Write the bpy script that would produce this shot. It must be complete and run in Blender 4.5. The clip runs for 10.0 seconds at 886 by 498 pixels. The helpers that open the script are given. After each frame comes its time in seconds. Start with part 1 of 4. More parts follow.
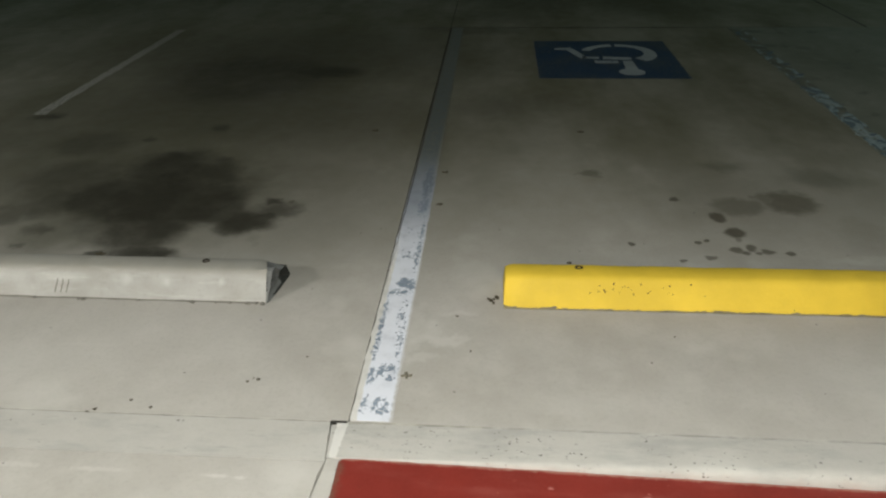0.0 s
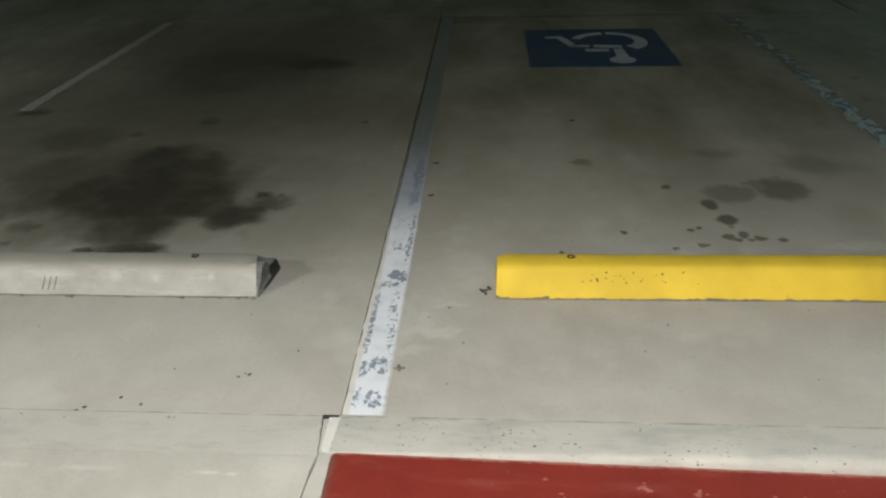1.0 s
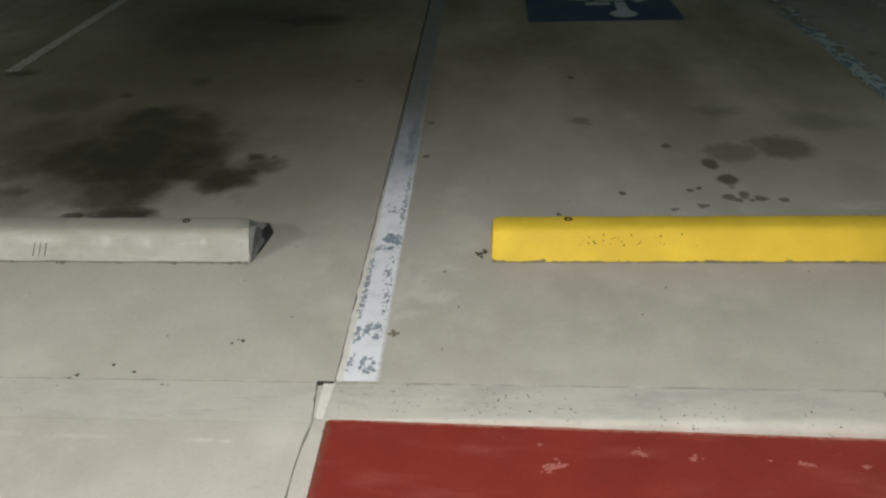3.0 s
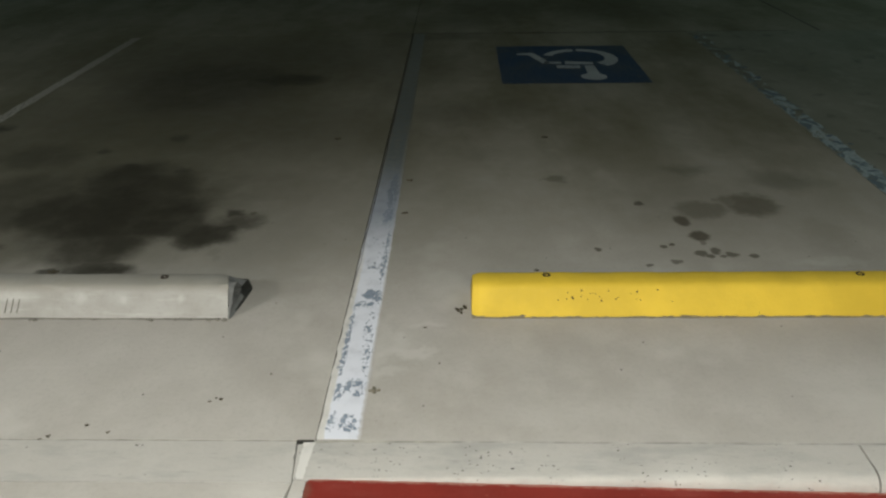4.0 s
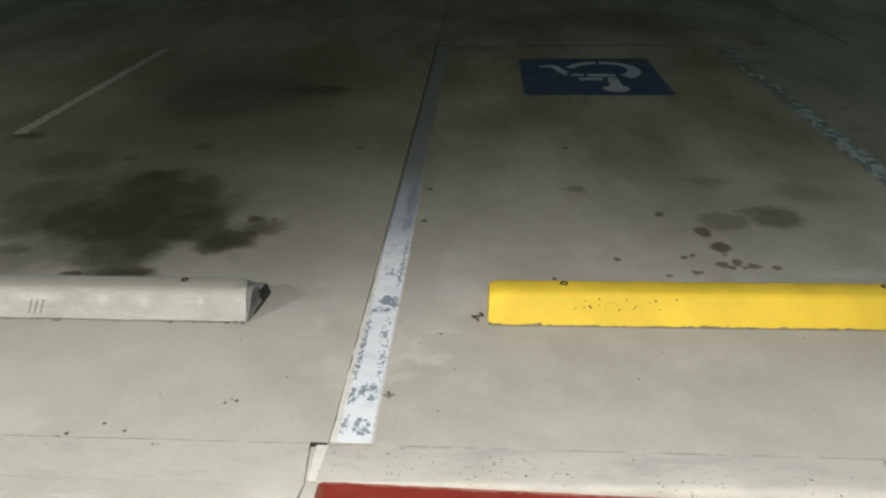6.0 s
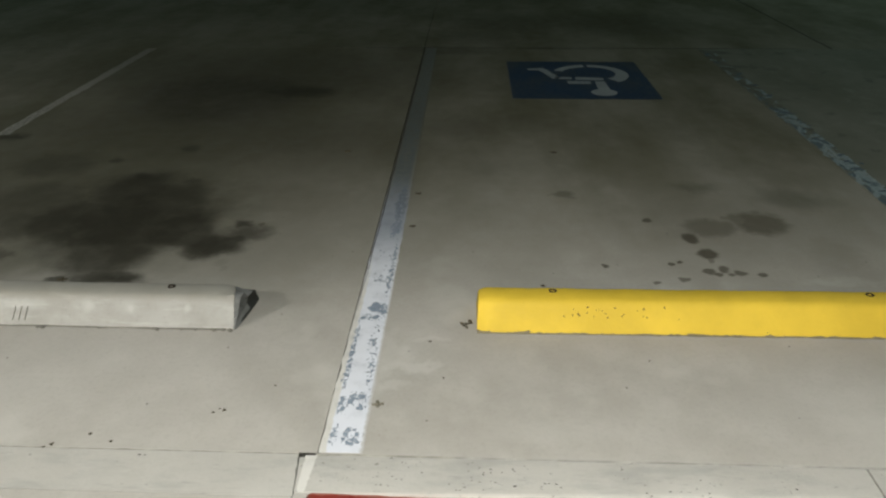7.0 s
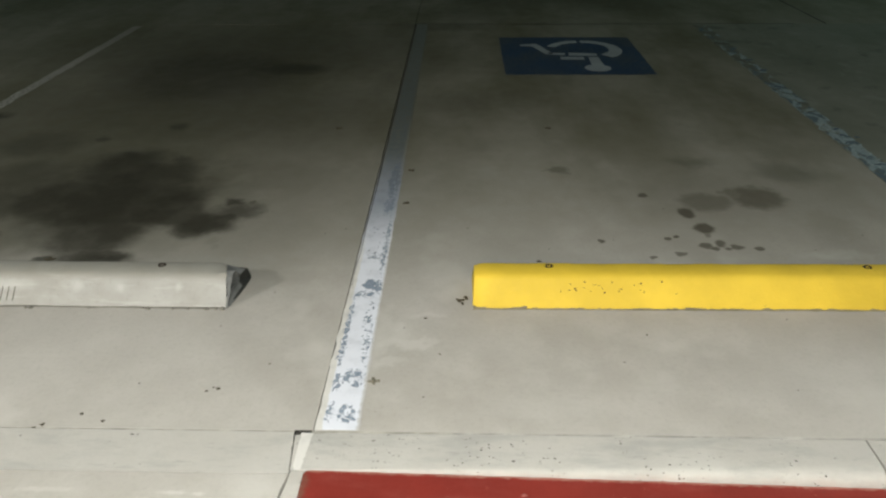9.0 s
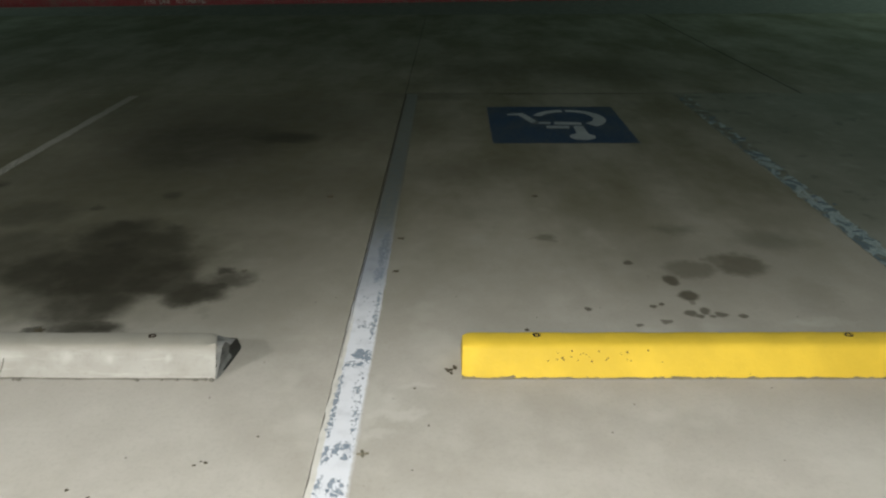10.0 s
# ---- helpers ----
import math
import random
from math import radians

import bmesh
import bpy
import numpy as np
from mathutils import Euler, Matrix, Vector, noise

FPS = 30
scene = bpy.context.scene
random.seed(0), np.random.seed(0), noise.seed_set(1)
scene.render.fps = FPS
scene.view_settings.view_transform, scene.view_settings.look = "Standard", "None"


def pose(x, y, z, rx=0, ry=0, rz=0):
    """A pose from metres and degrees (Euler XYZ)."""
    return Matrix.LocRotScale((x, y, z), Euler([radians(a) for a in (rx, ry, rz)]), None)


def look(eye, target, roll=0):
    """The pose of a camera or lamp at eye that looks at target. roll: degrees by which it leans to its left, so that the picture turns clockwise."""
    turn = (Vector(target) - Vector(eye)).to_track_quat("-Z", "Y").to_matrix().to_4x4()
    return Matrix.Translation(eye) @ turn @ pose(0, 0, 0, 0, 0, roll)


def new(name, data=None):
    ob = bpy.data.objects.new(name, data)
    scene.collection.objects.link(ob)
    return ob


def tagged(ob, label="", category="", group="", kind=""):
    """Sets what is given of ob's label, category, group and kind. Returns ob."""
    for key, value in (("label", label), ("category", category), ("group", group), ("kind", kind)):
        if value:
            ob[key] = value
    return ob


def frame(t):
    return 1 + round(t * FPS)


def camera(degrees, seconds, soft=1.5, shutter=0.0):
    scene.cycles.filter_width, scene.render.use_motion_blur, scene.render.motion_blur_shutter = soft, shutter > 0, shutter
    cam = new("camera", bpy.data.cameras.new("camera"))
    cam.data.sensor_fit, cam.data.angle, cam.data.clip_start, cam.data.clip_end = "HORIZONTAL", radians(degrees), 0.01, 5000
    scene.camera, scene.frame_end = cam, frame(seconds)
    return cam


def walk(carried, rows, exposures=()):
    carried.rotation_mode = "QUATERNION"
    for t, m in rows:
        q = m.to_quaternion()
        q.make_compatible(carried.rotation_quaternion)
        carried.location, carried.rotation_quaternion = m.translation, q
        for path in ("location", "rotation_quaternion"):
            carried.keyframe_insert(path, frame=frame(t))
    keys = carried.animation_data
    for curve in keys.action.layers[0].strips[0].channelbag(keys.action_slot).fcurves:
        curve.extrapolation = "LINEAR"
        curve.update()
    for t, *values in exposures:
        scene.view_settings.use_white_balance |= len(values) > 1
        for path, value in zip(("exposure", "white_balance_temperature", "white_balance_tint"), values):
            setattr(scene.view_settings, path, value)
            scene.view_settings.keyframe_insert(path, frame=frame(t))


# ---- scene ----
# ---------------------------------------------------------------- camera
cam = camera(65.1, 10.0, soft=2.3)
PATH = [
    (0, (0.441, -1.585, 1.572), (0.298, 0.134, 0.561), -1.2),
    (0.2, (0.442, -1.58, 1.565), (0.298, 0.141, 0.556), -1.2),
    (0.5, (0.445, -1.567, 1.56), (0.308, 0.142, 0.531), -1.3),
    (0.7, (0.451, -1.566, 1.563), (0.319, 0.143, 0.532), -1.6),
    (1, (0.451, -1.568, 1.56), (0.325, 0.14, 0.528), -1.8),
    (1.2, (0.448, -1.566, 1.561), (0.315, 0.138, 0.523), -1.4),
    (1.5, (0.449, -1.571, 1.561), (0.306, 0.14, 0.535), -1.7),
    (1.7, (0.45, -1.569, 1.573), (0.312, 0.139, 0.543), -1.9),
    (2, (0.447, -1.584, 1.543), (0.269, 0.104, 0.485), -2.5),
    (2.1, (0.463, -1.569, 1.552), (0.287, 0.097, 0.46), -2.7),
    (2.2, (0.447, -1.559, 1.561), (0.248, 0.079, 0.431), -2.5),
    (3.3, (0.474, -1.517, 1.552), (0.434, 0.129, 0.417), -1.0),
    (3.5, (0.455, -1.52, 1.565), (0.479, 0.141, 0.451), 0.4),
    (3.7, (0.429, -1.524, 1.579), (0.443, 0.181, 0.534), 0.5),
    (4, (0.443, -1.54, 1.57), (0.394, 0.19, 0.569), -0.9),
    (4.2, (0.452, -1.548, 1.577), (0.394, 0.2, 0.606), -1.6),
    (4.5, (0.44, -1.553, 1.571), (0.378, 0.201, 0.612), -1.5),
    (4.7, (0.437, -1.543, 1.582), (0.364, 0.207, 0.615), -0.7),
    (5, (0.443, -1.559, 1.58), (0.365, 0.214, 0.659), 0.0),
    (5.2, (0.450, -1.561, 1.573), (0.357, 0.209, 0.650), -0.6),
    (6.3, (0.463, -1.543, 1.541), (0.349, 0.178, 0.529), -1.2),
    (6.5, (0.456, -1.536, 1.547), (0.377, 0.169, 0.505), -0.1),
    (6.7, (0.455, -1.544, 1.548), (0.374, 0.167, 0.516), -0.3),
    (7, (0.454, -1.536, 1.575), (0.378, 0.212, 0.605), -0.4),
    (7.2, (0.457, -1.566, 1.576), (0.358, 0.223, 0.687), -1.2),
    (7.5, (0.456, -1.583, 1.576), (0.353, 0.234, 0.746), -1.2),
    (7.7, (0.439, -1.581, 1.57), (0.33, 0.226, 0.72), -0.2),
    (8, (0.443, -1.579, 1.573), (0.303, 0.226, 0.721), -0.5),
    (8.2, (0.435, -1.583, 1.563), (0.279, 0.224, 0.72), -1.0),
    (8.5, (0.439, -1.572, 1.552), (0.269, 0.202, 0.644), -0.7),
    (8.7, (0.447, -1.545, 1.541), (0.307, 0.198, 0.57), -0.3),
    (9, (0.441, -1.516, 1.537), (0.389, 0.206, 0.521), -0.5),
    (9.2, (0.454, -1.513, 1.537), (0.424, 0.208, 0.518), 0.8),
    (9.5, (0.448, -1.522, 1.552), (0.421, 0.223, 0.576), 1.1),
    (9.8, (0.437, -1.53, 1.563), (0.407, 0.24, 0.633), 0.3),
    (10, (0.45, -1.537, 1.594), (0.424, 0.266, 0.73), -0.3),
]
EXPOSURES = [(0, -0.11), (2.2, -0.15), (3.5, -0.4), (4.0, -0.27), (4.5, -0.03), (5.2, 0.15), (6.5, -0.01), (7.0, -0.08), (7.5, 0.34), (8.0, 0.43), (8.5, 0.45), (9.0, 0.09), (9.5, 0.0), (10.0, 0.08)]
walk(cam, [(t, look(eye, target, roll)) for t, eye, target, roll in PATH], EXPOSURES)

# ---------------------------------------------------------------- light
world = bpy.data.worlds.new("night_sky")
scene.world = world
world.use_nodes = True
world.node_tree.nodes["Background"].inputs[0].default_value = (0.6, 1.0, 0.8, 1)
world.node_tree.nodes["Background"].inputs[1].default_value = 0.020

WALL_Y = -3.3          # front wall of the building, behind the camera
LAMPS = [(-4.3, -2.3, 2.75, 240), (0.58, -2.6, 2.85, 252)]
# unseen: right one guessed from brighter far ground, left one added to brighten
POLES = [(14.0, 11.0, 7.0, 350), (-15.0, 13.0, 7.0, 185)]
for lx, ly, lz, watts in LAMPS + POLES:
    lamp = bpy.data.lights.new("lamp_light", "AREA")
    lamp.shape, lamp.size, lamp.energy = "DISK", 0.14, watts
    lamp.color = (0.97, 0.975, 0.92) if ly < 0 else (0.64, 1.0, 0.84)
    new("lamp_light", lamp).matrix_world = pose(lx, ly, lz)

# ---------------------------------------------------------------- materials


class Nodes:
    """Short hand for a node tree."""

    def __init__(self, name):
        self.mat = bpy.data.materials.new(name)
        self.mat.use_nodes = True
        self.tree = self.mat.node_tree
        self.bsdf = self.tree.nodes["Principled BSDF"]
        self.pos = self.add("ShaderNodeNewGeometry").outputs["Position"]

    def add(self, kind, **values):
        node = self.tree.nodes.new(kind)
        for key, value in values.items():
            setattr(node, key, value)
        return node

    def put(self, value, socket):
        if isinstance(value, bpy.types.NodeSocket):
            self.tree.links.new(value, socket)
        else:
            socket.default_value = value

    def math(self, op, a, b=0.0, c=0.0, clamp=False):
        node = self.add("ShaderNodeMath", operation=op, use_clamp=clamp)
        for value, socket in zip((a, b, c), node.inputs):
            self.put(value, socket)
        return node.outputs[0]

    def vec(self, op, a, b=(0, 0, 0)):
        node = self.add("ShaderNodeVectorMath", operation=op)
        self.put(a, node.inputs[0])
        self.put(b, node.inputs[1])
        return node.outputs["Value"] if op == "LENGTH" else node.outputs[0]

    def noise(self, scale, detail=4.0, rough=0.55, vector=None, colour=False, distort=0.0):
        node = self.add("ShaderNodeTexNoise")
        self.put(vector or self.pos, node.inputs["Vector"])
        node.inputs["Scale"].default_value = scale
        node.inputs["Detail"].default_value = detail
        node.inputs["Roughness"].default_value = rough
        node.inputs["Distortion"].default_value = distort
        return node.outputs["Color" if colour else "Fac"]

    def voronoi(self, scale, vector=None):
        node = self.add("ShaderNodeTexVoronoi")
        self.put(vector or self.pos, node.inputs["Vector"])
        node.inputs["Scale"].default_value = scale
        return node.outputs["Distance"], node.outputs["Color"]

    def span(self, value, low, high, a=0.0, b=1.0, smooth=True):
        node = self.add("ShaderNodeMapRange", interpolation_type="SMOOTHSTEP" if smooth else "LINEAR")
        for v, n in ((value, 0), (low, 1), (high, 2), (a, 3), (b, 4)):
            self.put(v, node.inputs[n])
        return node.outputs[0]

    def mix(self, fac, a, b, blend="MIX"):
        node = self.add("ShaderNodeMix", data_type="RGBA", blend_type=blend)
        self.put(fac, node.inputs[0])
        self.put(a if isinstance(a, bpy.types.NodeSocket) else (*a, 1), node.inputs[6])
        self.put(b if isinstance(b, bpy.types.NodeSocket) else (*b, 1), node.inputs[7])
        return node.outputs[2]

    def xyz(self, vector=None):
        node = self.add("ShaderNodeSeparateXYZ")
        self.put(vector or self.pos, node.inputs[0])
        return node.outputs

    def bump(self, height, strength, distance):
        node = self.add("ShaderNodeBump")
        node.inputs["Strength"].default_value = strength
        node.inputs["Distance"].default_value = distance
        self.put(height, node.inputs["Height"])
        self.put(node.outputs[0], self.bsdf.inputs["Normal"])

    def finish(self, colour, rough, specular=0.35, metallic=0.0):
        self.put(colour if isinstance(colour, bpy.types.NodeSocket) else (*colour, 1), self.bsdf.inputs["Base Color"])
        self.put(rough, self.bsdf.inputs["Roughness"])
        self.bsdf.inputs["Specular IOR Level"].default_value = specular
        self.bsdf.inputs["Metallic"].default_value = metallic
        return self.mat


# oil in the stall beside the grey wheel stop: x, y, half width, half depth, strength
OIL = [(-1.28, 1.52, 0.42, 0.34, 1.0), (-1.08, 1.50, 0.26, 0.27, 0.97), (-1.40, 1.92, 0.22, 0.26, 0.9), (-1.58, 1.56, 0.24, 0.24, 0.92),
       (-1.22, 1.20, 0.22, 0.20, 0.92), (-0.76, 1.32, 0.16, 0.13, 0.95), (-0.92, 1.40, 0.18, 0.14, 0.88), (-0.64, 1.43, 0.11, 0.10, 0.7),
       (-1.15, 1.00, 0.17, 0.07, 0.9), (-1.80, 1.48, 0.20, 0.17, 0.62), (-1.74, 1.18, 0.09, 0.045, 0.3), (-2.02, 1.34, 0.12, 0.12, 0.5),
       (-2.05, 2.28, 0.24, 0.18, 0.45), (-0.93, 3.84, 0.28, 0.18, 0.8), (-1.5, 3.7, 0.66, 0.60, 0.6), (-1.9, 1.75, 0.3, 0.27, 0.5), (-1.14, 1.80, 0.22, 0.22, 0.8)]
# grime; the broad left patches also paint dimmer light over that stall
GRIME_AND_DIMMING = [(-0.98, 1.14, 0.32, 0.16, 0.5), (-0.55, 1.35, 0.45, 0.5, 0.42), (-1.25, 1.65, 1.25, 0.75, 0.55), (-2.4, 1.2, 0.7, 0.5, 0.5), (-1.62, 1.20, 0.46, 0.26, 0.78), (-2.2, 1.3, 0.4, 0.4, 0.7), (-1.20, 1.10, 0.26, 0.16, 0.6), (-1.4, 4.3, 1.4, 0.9, 0.84), (-0.87, 1.90, 0.16, 0.13, 0.45),
         (-1.5, 2.75, 1.5, 0.85, 0.88), (0.36, 3.0, 0.30, 0.26, 0.5), (0.70, 3.12, 0.30, 0.2, 0.35), (0.20, 5.25, 0.45, 0.16, 0.6),
         (0.52, 2.31, 0.15, 0.15, 0.2), (2.1, 6.5, 0.7, 0.6, 0.55), (2.17, 1.92, 0.16, 0.12, 0.5), (0.5, 5.9, 0.5, 0.3, 0.4),
         (1.69, 2.05, 0.11, 0.07, 0.5), (-1.50, 1.80, 1.05, 0.80, 0.94), (2.11, 1.28, 0.10, 0.16, 0.2), (-2.5, 2.1, 0.85, 1.0, 0.85),
         (1.66, 1.62, 0.42, 0.30, 0.22), (-0.66, 1.12, 0.05, 0.06, 0.5), (-1.0, 2.6, 0.4, 0.3, 0.4), (0.9, 6.6, 0.6, 0.5, 0.5)]
SPILLS = [(1.90, 1.61, 0.125, 0.12, 0.66), (1.63, 1.55, 0.135, 0.09, 0.5), (0.96, 1.93, 0.06, 0.06, 0.55), (1.80, 1.64, 0.06, 0.05, 0.5)]
SMEARS = [(0.27, 0.44, 0.11, 0.025, 1.0), (0.32, 0.60, 0.06, 0.018, 0.8), (0.22, 0.52, 0.035, 0.06, 0.9), (0.2, 0.33, 0.05, 0.02, 0.7), (1.75, 0.28, 0.25, 0.10, 0.35),
          (0.75, 0.12, 0.2, 0.05, 0.3), (-1.2, 0.25, 0.2, 0.08, 0.3), (2.05, 1.05, 0.15, 0.03, 0.4), (0.155, 0.47, 0.03, 0.16, 0.7)]
STREAKS = [(-0.346, -0.235, 0.036, 0.008, 0.45), (-0.275, -0.239, 0.018, 0.006, 0.45), (-0.70, -0.230, 0.09, 0.009, 0.25), (-0.98, -0.226, 0.10, 0.010, 0.22), (-0.62, -0.150, 0.05, 0.006, 0.4)]
DRIPS = [(1.51, 1.44, 0.036, 0.052, 0.85), (1.55, 1.29, 0.046, 0.046, 0.85), (1.36, 1.19, 0.015, 0.017, 0.8), (1.545, 1.235, 0.012, 0.03, 0.5),
         (1.40, 1.21, 0.014, 0.016, 0.8), (1.51, 1.13, 0.03, 0.026, 0.75), (1.545, 1.105, 0.02, 0.018, 0.75), (1.58, 1.15, 0.024, 0.03, 0.75),
         (1.64, 1.12, 0.030, 0.022, 0.75), (1.60, 1.105, 0.014, 0.014, 0.7), (1.73, 1.11, 0.024, 0.019, 0.75), (1.385, 1.06, 0.024, 0.018, 0.65),
         (1.26, 1.03, 0.018, 0.013, 0.7), (1.06, 1.17, 0.019, 0.018, 0.8), (1.345, 1.63, 0.022, 0.026, 0.8), (-0.59, 1.53, 0.013, 0.019, 0.6)]
# fresh dark drops in the oil and the stalls beyond it
TAR = [(-0.68, 1.54, 0.040, 0.036, 0.9), (-1.35, 1.84, 0.048, 0.037, 0.9), (-1.44, 2.13, 0.05, 0.04, 0.8), (-1.15, 2.07, 0.05, 0.042, 0.6),
       (-1.33, 2.57, 0.045, 0.06, 0.6), (-1.72, 2.36, 0.045, 0.04, 0.6), (-2.6, 2.76, 0.10, 0.055, 0.8), (-1.73, 1.18, 0.07, 0.030, 0.35),
       (-1.77, 1.03, 0.03, 0.018, 0.45), (-1.35, 0.98, 0.04, 0.022, 0.8), (-1.07, 0.985, 0.07, 0.028, 0.85), (2.80, 5.21, 0.075, 0.05, 0.8),
       (2.80, 4.68, 0.09, 0.045, 0.8), (3.33, 5.17, 0.055, 0.05, 0.8), (3.05, 4.6, 0.05, 0.06, 0.5), (1.2, 5.35, 0.3, 0.02, 0.5), (2.0, 5.36, 0.3, 0.018, 0.5)]


def concrete_colour(n, stained=True, holes=0.988):
    """Weathered broom-finished concrete; returns its colour and a height for the bump."""
    big = n.noise(0.9, 4, 0.6)
    mid = n.noise(5.0, 5, 0.6)
    fine = n.noise(60.0, 4, 0.65)
    grain = n.noise(420.0, 2, 0.6)
    colour = n.mix(n.span(big, 0.3, 0.7), (0.372, 0.352, 0.316), (0.44, 0.42, 0.388))
    colour = n.mix(n.span(mid, 0.35, 0.72, 0.0, 0.5), colour, (0.50, 0.48, 0.447))
    colour = n.mix(n.span(fine, 0.45, 0.8, 0.0, 0.28), colour, (0.28, 0.265, 0.23))
    colour = n.mix(n.span(grain, 0.5, 0.85, 0.0, 0.3), colour, (0.24, 0.225, 0.2))
    # light cement patches and dark pinholes
    patch = n.noise(2.6, 3, 0.5, vector=n.vec("ADD", n.pos, (31.0, 7.0, 0.0)))
    colour = n.mix(n.span(patch, 0.56, 0.70, 0.0, 0.42), colour, (0.55, 0.535, 0.50))
    near, tint = n.voronoi(34.0)
    rare = n.math("GREATER_THAN", n.xyz(tint)[0], holes)
    colour = n.mix(n.math("MULTIPLY", n.span(near, 0.10, 0.16, 0.75, 0.0), rare), colour, (0.05, 0.045, 0.04))
    if stained:
        # tyre grime over the stalls and the aisle, deepened to paint in lamplight falloff
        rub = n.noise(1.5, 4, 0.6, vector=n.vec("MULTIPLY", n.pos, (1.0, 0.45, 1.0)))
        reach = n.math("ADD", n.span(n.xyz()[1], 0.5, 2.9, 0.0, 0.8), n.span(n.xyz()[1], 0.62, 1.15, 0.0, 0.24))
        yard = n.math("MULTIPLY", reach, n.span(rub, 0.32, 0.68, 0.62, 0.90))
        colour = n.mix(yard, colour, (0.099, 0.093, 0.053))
        # rubbed paler blotches and dark tyre scuffs
        blotch = n.noise(3.4, 6, 0.68, vector=n.vec("MULTIPLY", n.pos, (1.0, 0.7, 1.0)))
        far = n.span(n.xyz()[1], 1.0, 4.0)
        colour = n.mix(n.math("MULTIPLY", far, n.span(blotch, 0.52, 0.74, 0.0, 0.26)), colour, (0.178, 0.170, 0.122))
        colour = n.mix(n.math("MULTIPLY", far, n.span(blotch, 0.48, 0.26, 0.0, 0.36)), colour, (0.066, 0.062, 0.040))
        shift = n.vec("SUBTRACT", n.noise(5.5, 5, 0.62, colour=True), (0.5, 0.5, 0.5))
        wavy = n.vec("ADD", n.pos, n.vec("MULTIPLY", shift, (0.24, 0.24, 0.0)))
        small = n.vec("SUBTRACT", n.noise(30.0, 2, 0.5, colour=True), (0.5, 0.5, 0.5))
        crisp = n.vec("ADD", n.pos, n.vec("MULTIPLY", small, (0.035, 0.035, 0.0)))
        torn = n.vec("ADD", crisp, n.vec("MULTIPLY", n.vec("SUBTRACT", n.noise(9.0, 4, 0.6, colour=True), (0.5, 0.5, 0.5)), (0.16, 0.16, 0.0)))
        for rows, where, soft, tone in ((GRIME_AND_DIMMING, wavy, 0.75, (0.074, 0.071, 0.048)), (OIL, wavy, 0.42, (0.024, 0.022, 0.014)),
                                        (SPILLS, torn, 0.34, (0.06, 0.05, 0.03)), (DRIPS, crisp, 0.3, (0.050, 0.042, 0.026)),
                                        (TAR, torn, 0.65, (0.022, 0.020, 0.013))):
            total = 0.0
            for x, y, a, b, strength in rows:
                off = n.vec("MULTIPLY", n.vec("SUBTRACT", where, (x, y, 0)), (1 / a, 1 / b, 0))
                total = n.math("MAXIMUM", total, n.span(n.vec("LENGTH", off), 1 + soft, 1 - soft, 0.0, strength))
            total = n.math("MULTIPLY", total, n.span(mid, 0.25, 0.6, 0.8, 1.0))
            colour = n.mix(total, colour, tone)
        for x, y, a, b, strength in SMEARS:
            off = n.vec("MULTIPLY", n.vec("SUBTRACT", torn, (x, y, 0)), (1 / a, 1 / b, 0))
            colour = n.mix(n.span(n.vec("LENGTH", off), 1.6, 0.3, 0.0, 0.5 * strength), colour, (0.54, 0.53, 0.50))
        for x, y, a, b, strength in STREAKS:
            off = n.vec("MULTIPLY", n.vec("SUBTRACT", n.pos, (x, y, 0)), (1 / a, 1 / b, 0))
            ragged = n.math("ADD", n.vec("LENGTH", off), n.math("MULTIPLY", n.math("SUBTRACT", n.noise(45.0, 4, 0.6), 0.5), 2.2))
            colour = n.mix(n.span(ragged, 1.4, 0.3, 0.0, strength), colour, (0.62, 0.61, 0.575))
    height = n.math("ADD", n.math("MULTIPLY", fine, 0.7), n.math("MULTIPLY", grain, 0.3))
    return colour, height


def concrete_material(name="weathered_concrete", scraped=False):
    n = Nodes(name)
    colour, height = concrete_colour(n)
    if scraped:
        # a greyer slab, roughened where old paint was ground off
        worn = n.noise(4.2, 6, 0.7, vector=n.vec("MULTIPLY", n.pos, (1.0, 0.8, 1.0)))
        colour = n.mix(0.5, colour, (0.165, 0.182, 0.160))
        colour = n.mix(n.span(worn, 0.54, 0.68, 0.0, 0.5), colour, (0.235, 0.245, 0.22))
        colour = n.mix(n.span(worn, 0.44, 0.30, 0.0, 0.6), colour, (0.06, 0.065, 0.055))
    n.bump(height, 0.22, 0.004)
    return n.finish(colour, n.span(n.noise(8.0), 0.3, 0.7, 0.72, 0.9), 0.3)


